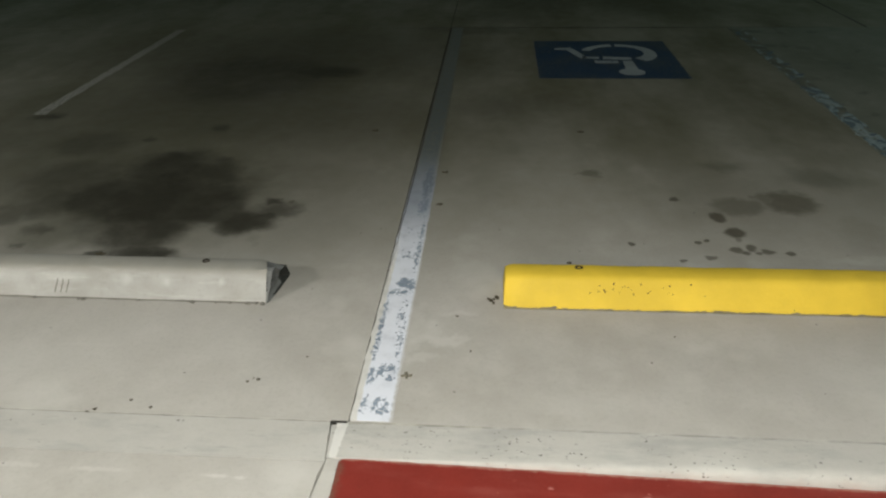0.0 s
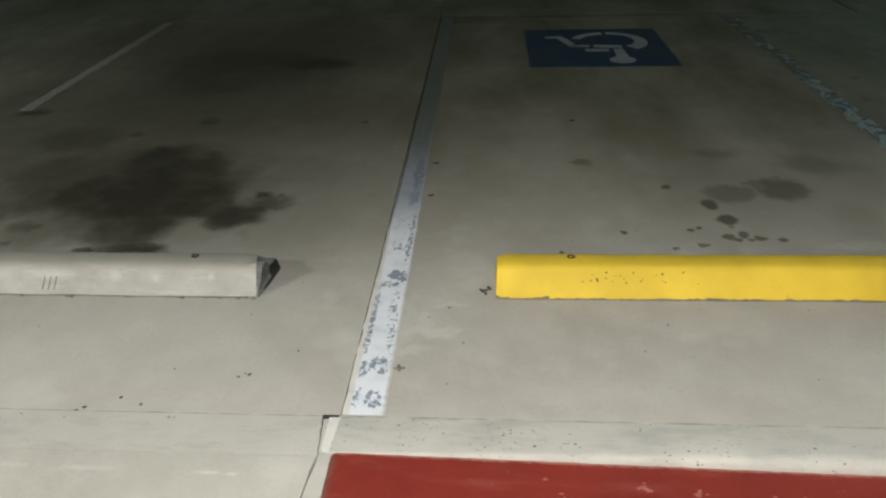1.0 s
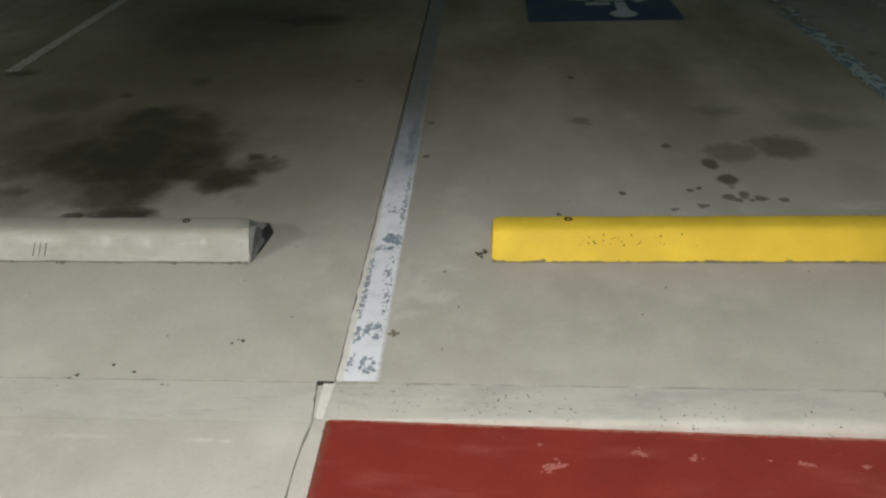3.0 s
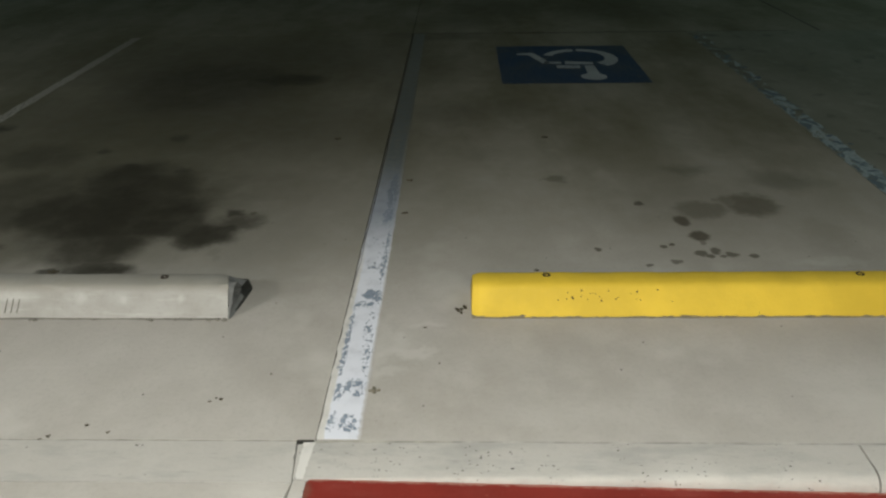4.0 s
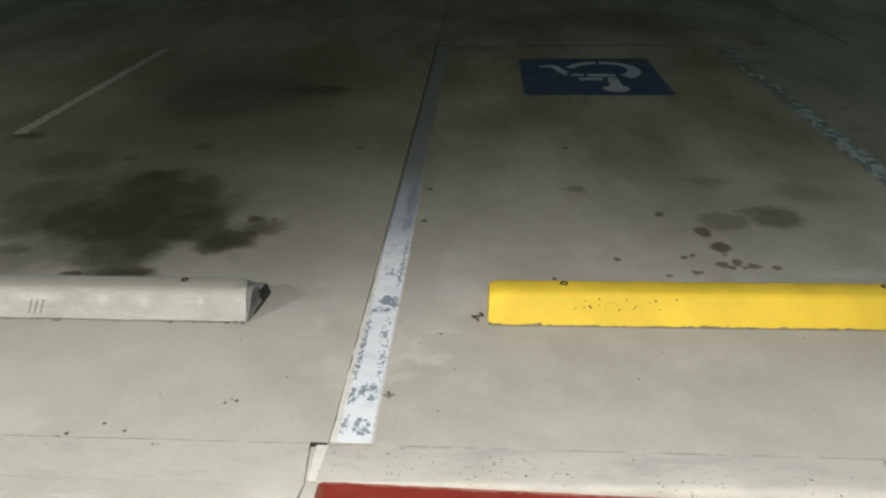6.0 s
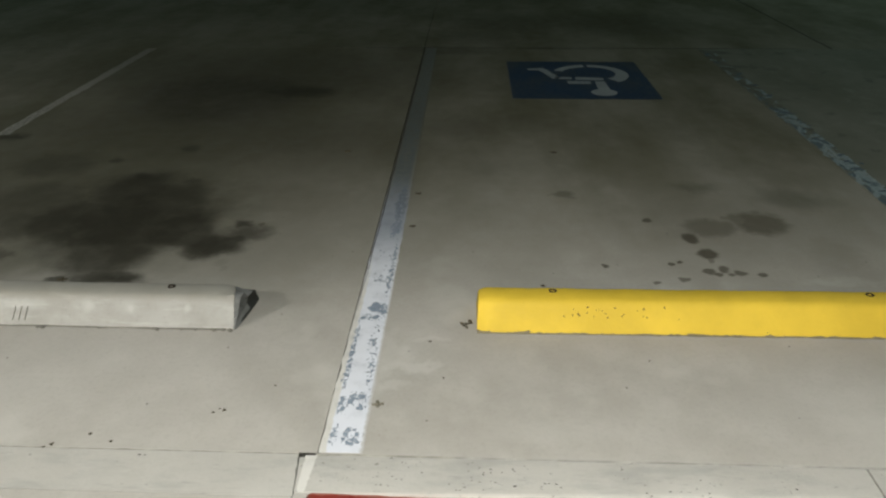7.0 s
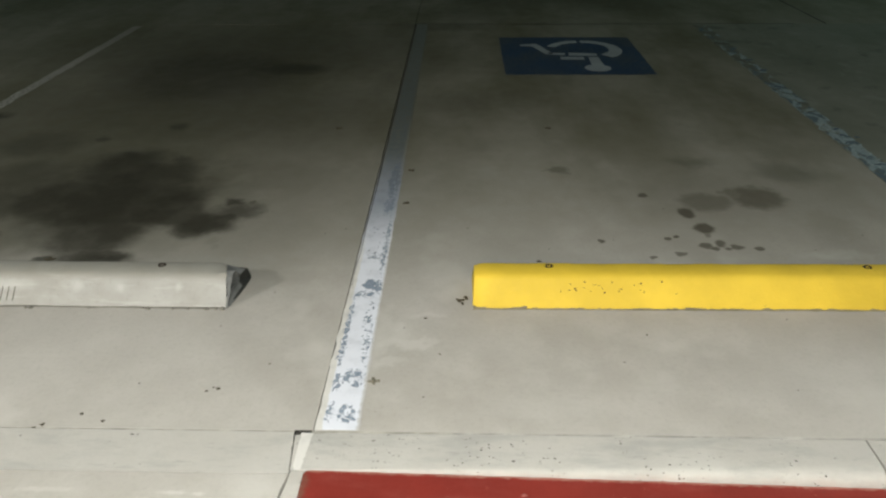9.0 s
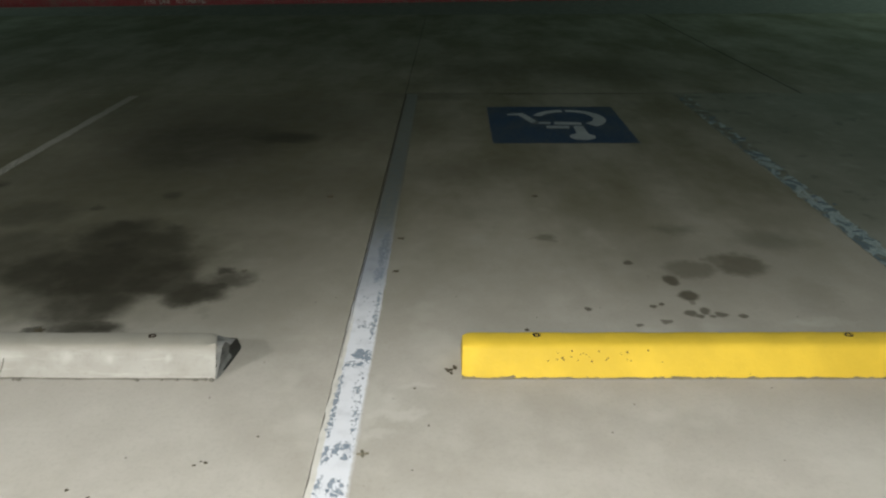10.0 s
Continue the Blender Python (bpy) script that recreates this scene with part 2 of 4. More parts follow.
def kerb_material():
    n = Nodes("pitted_kerb_concrete")
    colour, height = concrete_colour(n, False, 0.99)
    colour = n.mix(0.32, colour, (0.49, 0.485, 0.46))
    band = n.noise(3.0, 5, 0.65, vector=n.vec("MULTIPLY", n.pos, (1.0, 4.0, 1.0)))
    colour = n.mix(n.span(band, 0.46, 0.68, 0.0, 0.42), colour, (0.27, 0.275, 0.262))
    scrape = n.noise(9.0, 6, 0.7, vector=n.vec("MULTIPLY", n.pos, (1.0, 5.0, 1.0)))
    colour = n.mix(n.span(scrape, 0.57, 0.72, 0.0, 0.35), colour, (0.20, 0.20, 0.195))
    bent = n.vec("ADD", n.pos, n.vec("MULTIPLY", n.noise(120.0, 2, 0.5, colour=True), (0.012, 0.012, 0.0)))
    near, tint = n.voronoi(70.0, n.vec("MULTIPLY", bent, (0.6, 1.0, 1.0)))
    where = n.math("MULTIPLY", n.math("GREATER_THAN", n.xyz(tint)[1], 0.86), n.span(n.noise(4.5, 3), 0.50, 0.60))
    colour = n.mix(n.math("MULTIPLY", n.span(near, 0.14, 0.27, 0.95, 0.0), where), colour, (0.05, 0.046, 0.04))
    tiny, hue = n.voronoi(150.0, n.vec("MULTIPLY", bent, (0.6, 1.0, 1.0)))
    fine_pits = n.math("MULTIPLY", n.math("GREATER_THAN", n.xyz(hue)[0], 0.86), n.span(n.noise(6.0, 3), 0.48, 0.62))
    fine_pits = n.math("MULTIPLY", fine_pits, n.span(n.xyz()[0], -0.1, 0.4))
    colour = n.mix(n.math("MULTIPLY", n.span(tiny, 0.22, 0.40, 0.95, 0.0), fine_pits), colour, (0.045, 0.041, 0.036))
    # pink overspray along the painted side
    spray = n.math("ADD", n.xyz()[1], n.math("MULTIPLY", n.math("SUBTRACT", n.noise(14.0, 5, 0.65), 0.5), 0.06))
    spray = n.math("MULTIPLY", n.span(spray, -0.137, -0.158, 0.0, 0.34), n.span(n.xyz()[0], 0.0, 0.1))
    colour = n.mix(spray, colour, (0.43, 0.335, 0.295))
    n.bump(height, 0.4, 0.004)
    return n.finish(colour, 0.82, 0.3)


def plain_concrete(name, tone, scale=1.0):
    n = Nodes(name)
    fine = n.noise(55.0 * scale, 4, 0.65)
    mid = n.noise(7.0 * scale, 5, 0.6)
    streak = n.noise(3.5, 4, 0.6, vector=n.vec("MULTIPLY", n.pos, (2.5, 1.0, 9.0)))
    colour = n.mix(n.span(mid, 0.3, 0.7), tuple(v * 0.82 for v in tone), tuple(min(v * 1.15, 0.8) for v in tone))
    colour = n.mix(n.span(streak, 0.52, 0.7, 0.0, 0.5), colour, tuple(min(v * 1.4, 0.78) for v in tone))
    colour = n.mix(n.span(fine, 0.5, 0.8, 0.0, 0.45), colour, tuple(v * 0.5 for v in tone))
    n.bump(fine, 0.4, 0.003)
    return n.finish(colour, 0.85, 0.25)


def line_paint(name, paint, worn_paint, under, fade_from, fade_to, chip_at, bare, chip_scale=64.0):
    """Chipped traffic paint over an older coat, fading along the line."""
    n = Nodes(name)
    ground_tone, height = concrete_colour(n, False)
    y = n.xyz()[1]
    fade = n.span(y, fade_from, fade_to)
    chip = n.noise(chip_scale, 6, 0.68, vector=n.vec("MULTIPLY", n.pos, (1.0, 0.75, 1.0)), distort=0.8)
    zone = n.noise(4.0, 2, 0.5, vector=n.vec("ADD", n.pos, (4.0, 0.35, 0.0)))
    level = n.math("MULTIPLY", zone, 0.42)
    off = n.span(n.math("ADD", chip, level), chip_at, chip_at + 0.035)
    top = n.mix(fade, paint, worn_paint)
    top = n.mix(n.span(n.noise(16.0, 4), 0.4, 0.75, 0.0, 0.5), top, tuple(v * 0.72 for v in worn_paint))
    top = n.mix(n.span(n.noise(150.0, 3, 0.7), 0.45, 0.75, 0.0, 0.25), top, under)
    old = n.mix(n.span(n.noise(60.0, 3), 0.4, 0.65), under, tuple(v * 1.6 for v in under))
    colour = n.mix(off, top, old)
    thin = n.span(n.math("ADD", n.noise(48.0, 5, 0.7), n.math("MULTIPLY", fade, 0.19)), bare, bare + 0.10)
    colour = n.mix(n.math("MULTIPLY", thin, 0.85), colour, n.mix(n.math("MULTIPLY", fade, 0.55), ground_tone, (0.13, 0.125, 0.10)))
    n.bump(n.math("SUBTRACT", height, off), 0.3, 0.003)
    return n.finish(colour, 0.62, 0.4)


def stall_line_paint():
    """White paint over an older blue-grey coat, flaked in patches, darker in colour and barer away from the kerb."""
    n = Nodes("chipped_white_paint")
    ground_tone, height = concrete_colour(n, False)
    x, y = n.xyz()[0], n.xyz()[1]
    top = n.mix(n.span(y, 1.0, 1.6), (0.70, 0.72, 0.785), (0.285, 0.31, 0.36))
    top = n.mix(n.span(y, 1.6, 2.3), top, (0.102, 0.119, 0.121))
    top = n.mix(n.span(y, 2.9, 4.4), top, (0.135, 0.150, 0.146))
    # a strip of cream paint that filled the joint
    wave = n.math("MULTIPLY", n.math("SUBTRACT", n.noise(18.0, 4, 0.6), 0.5), 0.022)
    strip_at = n.math("MULTIPLY", n.span(n.math("ADD", x, wave), 0.024, 0.018), n.span(y, 1.25, 0.85))
    top = n.mix(n.math("MULTIPLY", strip_at, 0.85), top, (0.61, 0.59, 0.54))
    top = n.mix(n.span(n.noise(13.0, 4), 0.45, 0.75, 0.0, 0.35), top, (0.46, 0.47, 0.49), "MULTIPLY")
    level = 0.0
    bent = n.vec("ADD", n.pos, n.vec("MULTIPLY", n.vec("SUBTRACT", n.noise(40.0, 3, 0.6, colour=True), (0.5, 0.5, 0.5)), (0.045, 0.045, 0.0)))
    ring = n.math("ABSOLUTE", n.math("SUBTRACT", n.vec("LENGTH", n.vec("MULTIPLY", n.vec("SUBTRACT", bent, (0.086, 0.078, 0)), (1, 0.85, 0))), 0.022))
    level = n.math("MULTIPLY", n.span(ring, 0.024, 0.004, 0.0, 0.25), n.span(n.noise(24.0, 2, 0.5), 0.36, 0.5, 0.55, 1.0))
    for px, py, a, b, strength in [(0.045, 0.235, 0.035, 0.03, 0.21), (0.085, 0.262, 0.045, 0.02, 0.23), (0.105, 0.225, 0.02, 0.035, 0.18), (0.032, 0.20, 0.012, 0.035, 0.19),
                                   (0.034, 0.08, 0.014, 0.05, 0.20), (0.026, 0.50, 0.010, 0.24, 0.23), (0.112, 0.42, 0.016, 0.14, 0.15), (0.095, 0.56, 0.02, 0.06, 0.15),
                                   (0.075, 0.805, 0.032, 0.035, 0.34), (0.110, 0.79, 0.022, 0.05, 0.28), (0.068, 0.735, 0.05, 0.025, 0.22), (0.112, 1.10, 0.014, 0.24, 0.22),
                                   (0.068, 1.02, 0.03, 0.03, 0.18), (0.06, 1.27, 0.03, 0.03, 0.12), (0.088, 1.5, 0.030, 0.10, 0.24), (0.092, 1.8, 0.032, 0.26, 0.26)]:
        gone = n.vec("LENGTH", n.vec("MULTIPLY", n.vec("SUBTRACT", bent, (px, py, 0)), (1 / a, 1 / b, 0)))
        level = n.math("MAXIMUM", level, n.span(gone, 1.3, 0.55, 0.0, strength))
    chip = n.noise(74.0, 4, 0.62, vector=n.vec("MULTIPLY", n.pos, (1.0, 0.85, 1.0)), distort=0.7)
    off = n.span(n.math("ADD", chip, level), 0.675, 0.70)
    old = n.mix(n.span(n.noise(70.0, 3), 0.4, 0.65), (0.18, 0.222, 0.285), (0.265, 0.312, 0.378))
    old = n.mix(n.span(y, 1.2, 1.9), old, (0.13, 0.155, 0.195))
    colour = n.mix(off, top, old)
    # thin overspray along the free edge, and bare spots further on
    edge = n.math("ADD", x, n.math("MULTIPLY", n.math("SUBTRACT", n.noise(55.0, 4, 0.65), 0.5), 0.018))
    bare = n.math("MULTIPLY", n.span(edge, 0.121, 0.134, 0.0, 0.75), n.span(y, 2.2, 1.2))
    thin = n.math("MULTIPLY", n.span(n.noise(26.0, 5, 0.7), 0.42, 0.64), n.span(y, 1.3, 2.8, 0.0, 0.75))
    rag = n.math("ABSOLUTE", n.math("SUBTRACT", edge, 0.062))
    thin = n.math("MAXIMUM", thin, n.math("MULTIPLY", n.span(rag, 0.036, 0.058), n.span(y, 1.5, 2.4, 0.0, 0.8)))
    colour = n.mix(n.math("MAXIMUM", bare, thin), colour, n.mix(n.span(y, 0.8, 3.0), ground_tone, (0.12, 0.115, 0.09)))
    n.bump(n.math("SUBTRACT", height, off), 0.3, 0.003)
    return n.finish(colour, 0.62, 0.4)


def broken_line_paint():
    """Ragged remains of pale and blue paint, sparser away from the kerb."""
    n = Nodes("worn_blue_white_paint")
    y = n.xyz()[1]
    fade = n.span(y, 2.2, 5.2, 0.0, 0.07)
    long = n.vec("MULTIPLY", n.pos, (1.0, 0.6, 1.0))
    pale = n.span(n.math("SUBTRACT", n.noise(11.0, 5, 0.68, vector=long, distort=0.8), fade), 0.45, 0.52)
    blue = n.span(n.math("SUBTRACT", n.noise(8.0, 5, 0.66, vector=n.vec("ADD", long, (9.0, 3.0, 0.0)), distort=0.6), fade), 0.46, 0.53)
    colour = n.mix(n.span(n.noise(6.0, 5, 0.65), 0.35, 0.65), (0.088, 0.088, 0.068), (0.15, 0.148, 0.12))
    colour = n.mix(n.math("MULTIPLY", blue, 0.85), colour, (0.075, 0.115, 0.150))
    colour = n.mix(n.math("MULTIPLY", pale, 0.8), colour, n.mix(n.span(n.noise(40.0, 4, 0.7), 0.4, 0.65), (0.22, 0.29, 0.31), (0.36, 0.42, 0.43)))
    n.bump(n.noise(60.0, 4, 0.65), 0.3, 0.003)
    return n.finish(colour, 0.7, 0.3)


def cast_stop():
    """Smooth cast concrete with rubbed pale spots on the front and shade painted on top."""
    n = Nodes("cast_concrete")
    mid = n.noise(6.0, 5, 0.6)
    fine = n.noise(70.0, 4, 0.65)
    streak = n.noise(3.0, 4, 0.6, vector=n.vec("MULTIPLY", n.pos, (1.6, 1.0, 12.0)))
    colour = n.mix(n.span(mid, 0.3, 0.7), (0.318, 0.310, 0.286), (0.385, 0.380, 0.362))
    colour = n.mix(n.span(streak, 0.52, 0.72, 0.0, 0.5), colour, (0.50, 0.495, 0.475))
    colour = n.mix(n.span(fine, 0.52, 0.8, 0.0, 0.35), colour, (0.22, 0.215, 0.195))
    soft = n.vec("ADD", n.pos, n.vec("MULTIPLY", n.vec("SUBTRACT", n.noise(30.0, 3, 0.6, colour=True), (0.5, 0.5, 0.5)), (0.03, 0.0, 0.02)))
    for px, pz, a, b in [(-1.035, 0.070, 0.022, 0.020), (-0.865, 0.066, 0.018, 0.014), (-0.639, 0.068, 0.016, 0.014), (-1.30, 0.072, 0.09, 0.018), (-1.62, 0.07, 0.12, 0.02)]:
        gone = n.vec("LENGTH", n.vec("MULTIPLY", n.vec("SUBTRACT", soft, (px, 0, pz)), (1 / a, 0, 1 / b)))
        colour = n.mix(n.span(gone, 1.6, 0.1, 0.0, 0.38), colour, (0.58, 0.58, 0.57))
    # shade painted on the flat top, so it reads darker than the front
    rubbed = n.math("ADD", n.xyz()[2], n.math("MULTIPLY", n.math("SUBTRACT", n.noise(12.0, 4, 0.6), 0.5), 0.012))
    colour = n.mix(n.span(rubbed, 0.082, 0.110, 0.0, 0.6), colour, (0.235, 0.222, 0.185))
    n.bump(fine, 0.3, 0.003)
    return n.finish(colour, 0.82, 0.28)


def solid_paint(name, tone, worn, amount, rough=0.5, speck=0.9, frayed=False):
    n = Nodes(name)
    big = n.noise(4.0, 4, 0.6)
    fine = n.noise(90.0, 3, 0.6)
    colour = n.mix(n.span(big, 0.3, 0.7), tuple(v * 0.88 for v in tone), tuple(min(v * 1.05, 0.9) for v in tone))
    chips = n.span(n.math("ADD", n.noise(38.0, 5, 0.7), n.math("MULTIPLY", n.noise(3.0, 2), 0.35)), 0.93 - amount, 0.97 - amount)
    colour = n.mix(chips, colour, worn)
    near, tint = n.voronoi(55.0)
    dots = n.math("MULTIPLY", n.math("GREATER_THAN", n.xyz(tint)[2], speck), n.span(near, 0.10, 0.17, 0.8, 0.0))
    dots = n.math("MULTIPLY", dots, n.span(n.noise(4.0, 2), 0.47, 0.55))
    colour = n.mix(dots, colour, (0.05, 0.04, 0.025))
    if frayed:
        # thin dirty paint at the end of the band, and rubbed streaks along it
        reach = n.math("ADD", n.xyz()[0], n.math("MULTIPLY", n.math("SUBTRACT", n.noise(26.0, 5, 0.7), 0.5), 0.07))
        colour = n.mix(n.span(reach, 0.028, -0.012, 0.0, 0.8), colour, (0.15, 0.085, 0.06))
        rub = n.noise(5.0, 4, 0.6, vector=n.vec("MULTIPLY", n.pos, (0.5, 2.2, 1.0)))
        colour = n.mix(n.span(rub, 0.5, 0.75, 0.0, 0.22), colour, (0.36, 0.12, 0.10))
        lip = n.math("ADD", n.xyz()[1], n.math("MULTIPLY", n.math("SUBTRACT", n.noise(30.0, 5, 0.7), 0.5), 0.03))
        colour = n.mix(n.span(lip, -0.162, -0.150, 0.0, 0.6), colour, (0.42, 0.25, 0.20))
    n.bump(n.math("ADD", fine, n.noise(20.0, 3)), 0.22, 0.004)
    return n.finish(colour, n.span(fine, 0.3, 0.7, rough - 0.06, rough + 0.1), 0.25)


def simple(name, tone, rough=0.7, scale=30.0, metallic=0.0):
    n = Nodes(name)
    grain = n.noise(scale, 5, 0.6)
    colour = n.mix(n.span(grain, 0.3, 0.7), tuple(v * 0.65 for v in tone), tuple(min(v * 1.3, 0.9) for v in tone))
    n.bump(grain, 0.3, 0.003)
    return n.finish(colour, rough, 0.35, metallic)


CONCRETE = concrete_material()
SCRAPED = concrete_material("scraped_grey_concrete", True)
KERB = kerb_material()
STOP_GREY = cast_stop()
GUTTER = plain_concrete("dirty_gutter_concrete", (0.16, 0.155, 0.14))
# broken face, toned down to carry the shade on the bar's end
BROKEN = plain_concrete("broken_concrete", (0.135, 0.138, 0.135), 2.0)
FOOT = plain_concrete("bare_concrete_foot", (0.185, 0.16, 0.105))
FOOT_GREY = plain_concrete("dirty_concrete_foot", (0.17, 0.162, 0.14), 2.0)
# near-black copy of the broken concrete for its shaded rim
SHADED_BREAK = plain_concrete("shaded_broken_concrete", (0.026, 0.027, 0.024), 2.0)
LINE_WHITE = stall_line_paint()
LINE_BLUE = broken_line_paint()
LINE_FAINT = line_paint("worn_grey_white_paint", (0.150, 0.150, 0.138), (0.088, 0.088, 0.078), (0.10, 0.10, 0.09), 2.6, 5.0, 0.70, 0.45)
RED = solid_paint("red_kerb_paint", (0.198, 0.026, 0.0185), (0.30, 0.09, 0.07), 0.06, 0.55, 0.95, True)
FAR_RED = solid_paint("faded_red_paint", (0.42, 0.085, 0.10), (0.34, 0.20, 0.19), 0.22, 0.6)
YELLOW = solid_paint("yellow_stop_paint", (0.70, 0.49, 0.048), (0.56, 0.38, 0.05), 0.03, 0.62, 0.965)
BLUE = solid_paint("blue_marking_paint", (0.022, 0.047, 0.096), (0.05, 0.065, 0.08), 0.25, 0.6)
SIGN_WHITE = solid_paint("white_marking_paint", (0.31, 0.335, 0.36), (0.12, 0.15, 0.19), 0.14, 0.6)
PALE_EDGE = solid_paint("rubbed_paint_edge", (0.115, 0.125, 0.125), (0.14, 0.135, 0.11), 0.25, 0.7)
LETTER_WHITE = solid_paint("stencil_white_paint", (0.78, 0.78, 0.76), (0.6, 0.5, 0.5), 0.08, 0.6)
DIRT = simple("joint_dirt", (0.335, 0.325, 0.29), 0.95, 9.0)
DUST = simple("joint_dust", (0.36, 0.35, 0.325), 0.95, 6.0)
JOINT = simple("dark_joint_filler", (0.035, 0.033, 0.028), 0.95)
SOIL = simple("dark_soil", (0.035, 0.026, 0.018), 0.95, 12.0)
RUST = simple("rusty_steel", (0.028, 0.02, 0.013), 0.8, 120.0)
LEAF = simple("dry_leaf", (0.06, 0.05, 0.03), 0.8, 80.0)
STUCCO = simple("beige_stucco", (0.45, 0.40, 0.33), 0.9, 60.0)
HOUSING = simple("bronze_lamp_housing", (0.05, 0.045, 0.04), 0.5, 40.0)
GLOW = bpy.data.materials.new("lamp_lens")
GLOW.use_nodes = True
GLOW.node_tree.nodes["Principled BSDF"].inputs["Emission Color"].default_value = (1, 0.96, 0.9, 1)
GLOW.node_tree.nodes["Principled BSDF"].inputs["Emission Strength"].default_value = 4.0

# ---------------------------------------------------------------- helpers


def link(name, bm, material, parent=None, label=""):
    mesh = bpy.data.meshes.new(name)
    bm.normal_update()
    bm.to_mesh(mesh)
    bm.free()
    mesh.materials.append(material)
    ob = new(name, mesh)
    if parent:
        ob.parent = parent
    if label:
        ob["label"] = label
    return ob


def part(name, bm, material, parent, label=""):
    return link(name, bm, material, parent, label)


def base(name, label, category, at=(0, 0, 0), group="", kind=""):
    ob = new(name)
    ob.location = at
    ob.empty_display_size = 0.05
    return tagged(ob, label, category, group, kind)


def box(x0, y0, z0, x1, y1, z1, bevel=0.0):
    bm = bmesh.new()
    bmesh.ops.create_cube(bm, size=1)
    for v in bm.verts:
        v.co = Vector(((x0 + x1) / 2 + v.co.x * (x1 - x0), (y0 + y1) / 2 + v.co.y * (y1 - y0), (z0 + z1) / 2 + v.co.z * (z1 - z0)))
    if bevel:
        bmesh.ops.bevel(bm, geom=bm.edges[:], offset=bevel, segments=2, affect="EDGES", profile=0.5)
    return bm


def loft(rings, close=True, caps=True):
    """A skin over rings of equal count."""
    bm = bmesh.new()
    made = [[bm.verts.new(p) for p in ring] for ring in rings]
    count = len(rings[0])
    for a, b in zip(made, made[1:]):
        for i in range(count if close else count - 1):
            j = (i + 1) % count
            bm.faces.new((a[i], b[i], b[j], a[j]))
    if caps and close:
        bm.faces.new(made[0])
        bm.faces.new(made[-1][::-1])
    bmesh.ops.recalc_face_normals(bm, faces=bm.faces[:])
    return bm


def smooth(ob):
    for p in ob.data.polygons:
        p.use_smooth = True
    ob.data.set_sharp_from_angle(angle=radians(32))
    return ob


def drop(x):
    """How far the walk lies below the kerb: flush at the ramp, deeper along the kerb."""
    return min(max(x, 0.0) * 0.025, 0.075)


# ---------------------------------------------------------------- ground
ground = link("ground", box(-400, -400, -0.6, 400, 400, -0.12), SOIL)
tagged(ground, "dark bare soil around the concrete parking lot", "ground", kind="structure")
bedding = link("bedding", box(-16, 0.0, -0.119, 16, 11.6, -0.022), JOINT)
tagged(bedding, "dark filler in the joints under the slabs", "ground", kind="structure")


def far_edge(x):
    return 13.5 + 0.08 * x


pavement = base("pavement", "oil-stained weathered concrete parking lot slabs", "pavement", kind="structure")
GAP = 0.0026
XS_NEAR = [-16, -5.6, -0.012, 2.625, 5.6, 16]
XS_FAR = [-16, -9.0, -0.016, 3.90, 16]


def slab(x0, x1, y0, y1, material=CONCRETE):
    bm = box(x0 + GAP, y0 + GAP, -0.10, x1 - GAP, y1 - GAP, 0.0)
    top = [e for e in bm.edges if all(v.co.z > -0.01 for v in e.verts)]
    bmesh.ops.bevel(bm, geom=top, offset=0.001, segments=1, affect="EDGES", profile=0.5)
    for v in bm.verts:
        if abs(v.co.x + 0.012) < 0.02 and v.co.y < 1:
            v.co.x += 0.012
    return part("slab", bm, material, pavement)


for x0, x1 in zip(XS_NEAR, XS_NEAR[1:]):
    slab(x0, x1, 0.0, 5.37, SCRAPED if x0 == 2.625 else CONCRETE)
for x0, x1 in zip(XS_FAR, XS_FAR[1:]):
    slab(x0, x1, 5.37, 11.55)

part("joint_sealant", box(3.893, 5.37, -0.02, 3.911, 11.5, 0.0012), JOINT, pavement, "dark sealed joint")


def joint_crack(y0, y1, wide):
    """A ragged dark crack along the stall line, opening away from the kerb."""
    rows = []
    steps = int((y1 - y0) / 0.025)
    for i in range(steps + 1):
        y = y0 + (y1 - y0) * i / steps
        c = 0.006 - 0.0035 * max(0.0, y - 2.0) + 0.004 * noise.noise((3, y * 5, 0)) + 0.0018 * noise.noise((5, y * 30, 0))
        w = (0.0015 + (wide - 0.0015) * min(1.0, max(0.0, (y - 0.8) / 1.6))) * (1 + 0.5 * noise.noise((8, y * 22, 0)))
        rows.append([(c - w / 2, y, -0.01), (c - w / 2, y, 0.0021), (c + w / 2, y, 0.0021), (c + w / 2, y, -0.01)])
    return part("joint_crack", loft(rows), JOINT, pavement, "ragged dark crack beside the line")


joint_crack(0.78, 5.36, 0.0072)
part("joint_sealant", box(-0.6, 5.365, -0.02, 3.6, 5.374, 0.0008), JOINT, pavement, "dark sealed joint")
part("joint_dirt", box(-15.9, -0.0039, -0.02, 0.42, 0.0025, -0.0004), DIRT, pavement, "dirt-filled joint")
part("joint_dust", box(0.42, -0.0039, -0.02, 15.9, 0.0025, -0.0004), DUST, pavement, "dust-filled joint")
part("joint_gap", box(-0.058, -0.0085, -0.02, -0.006, 0.003, 0.0008), JOINT, pavement, "dark open joint")
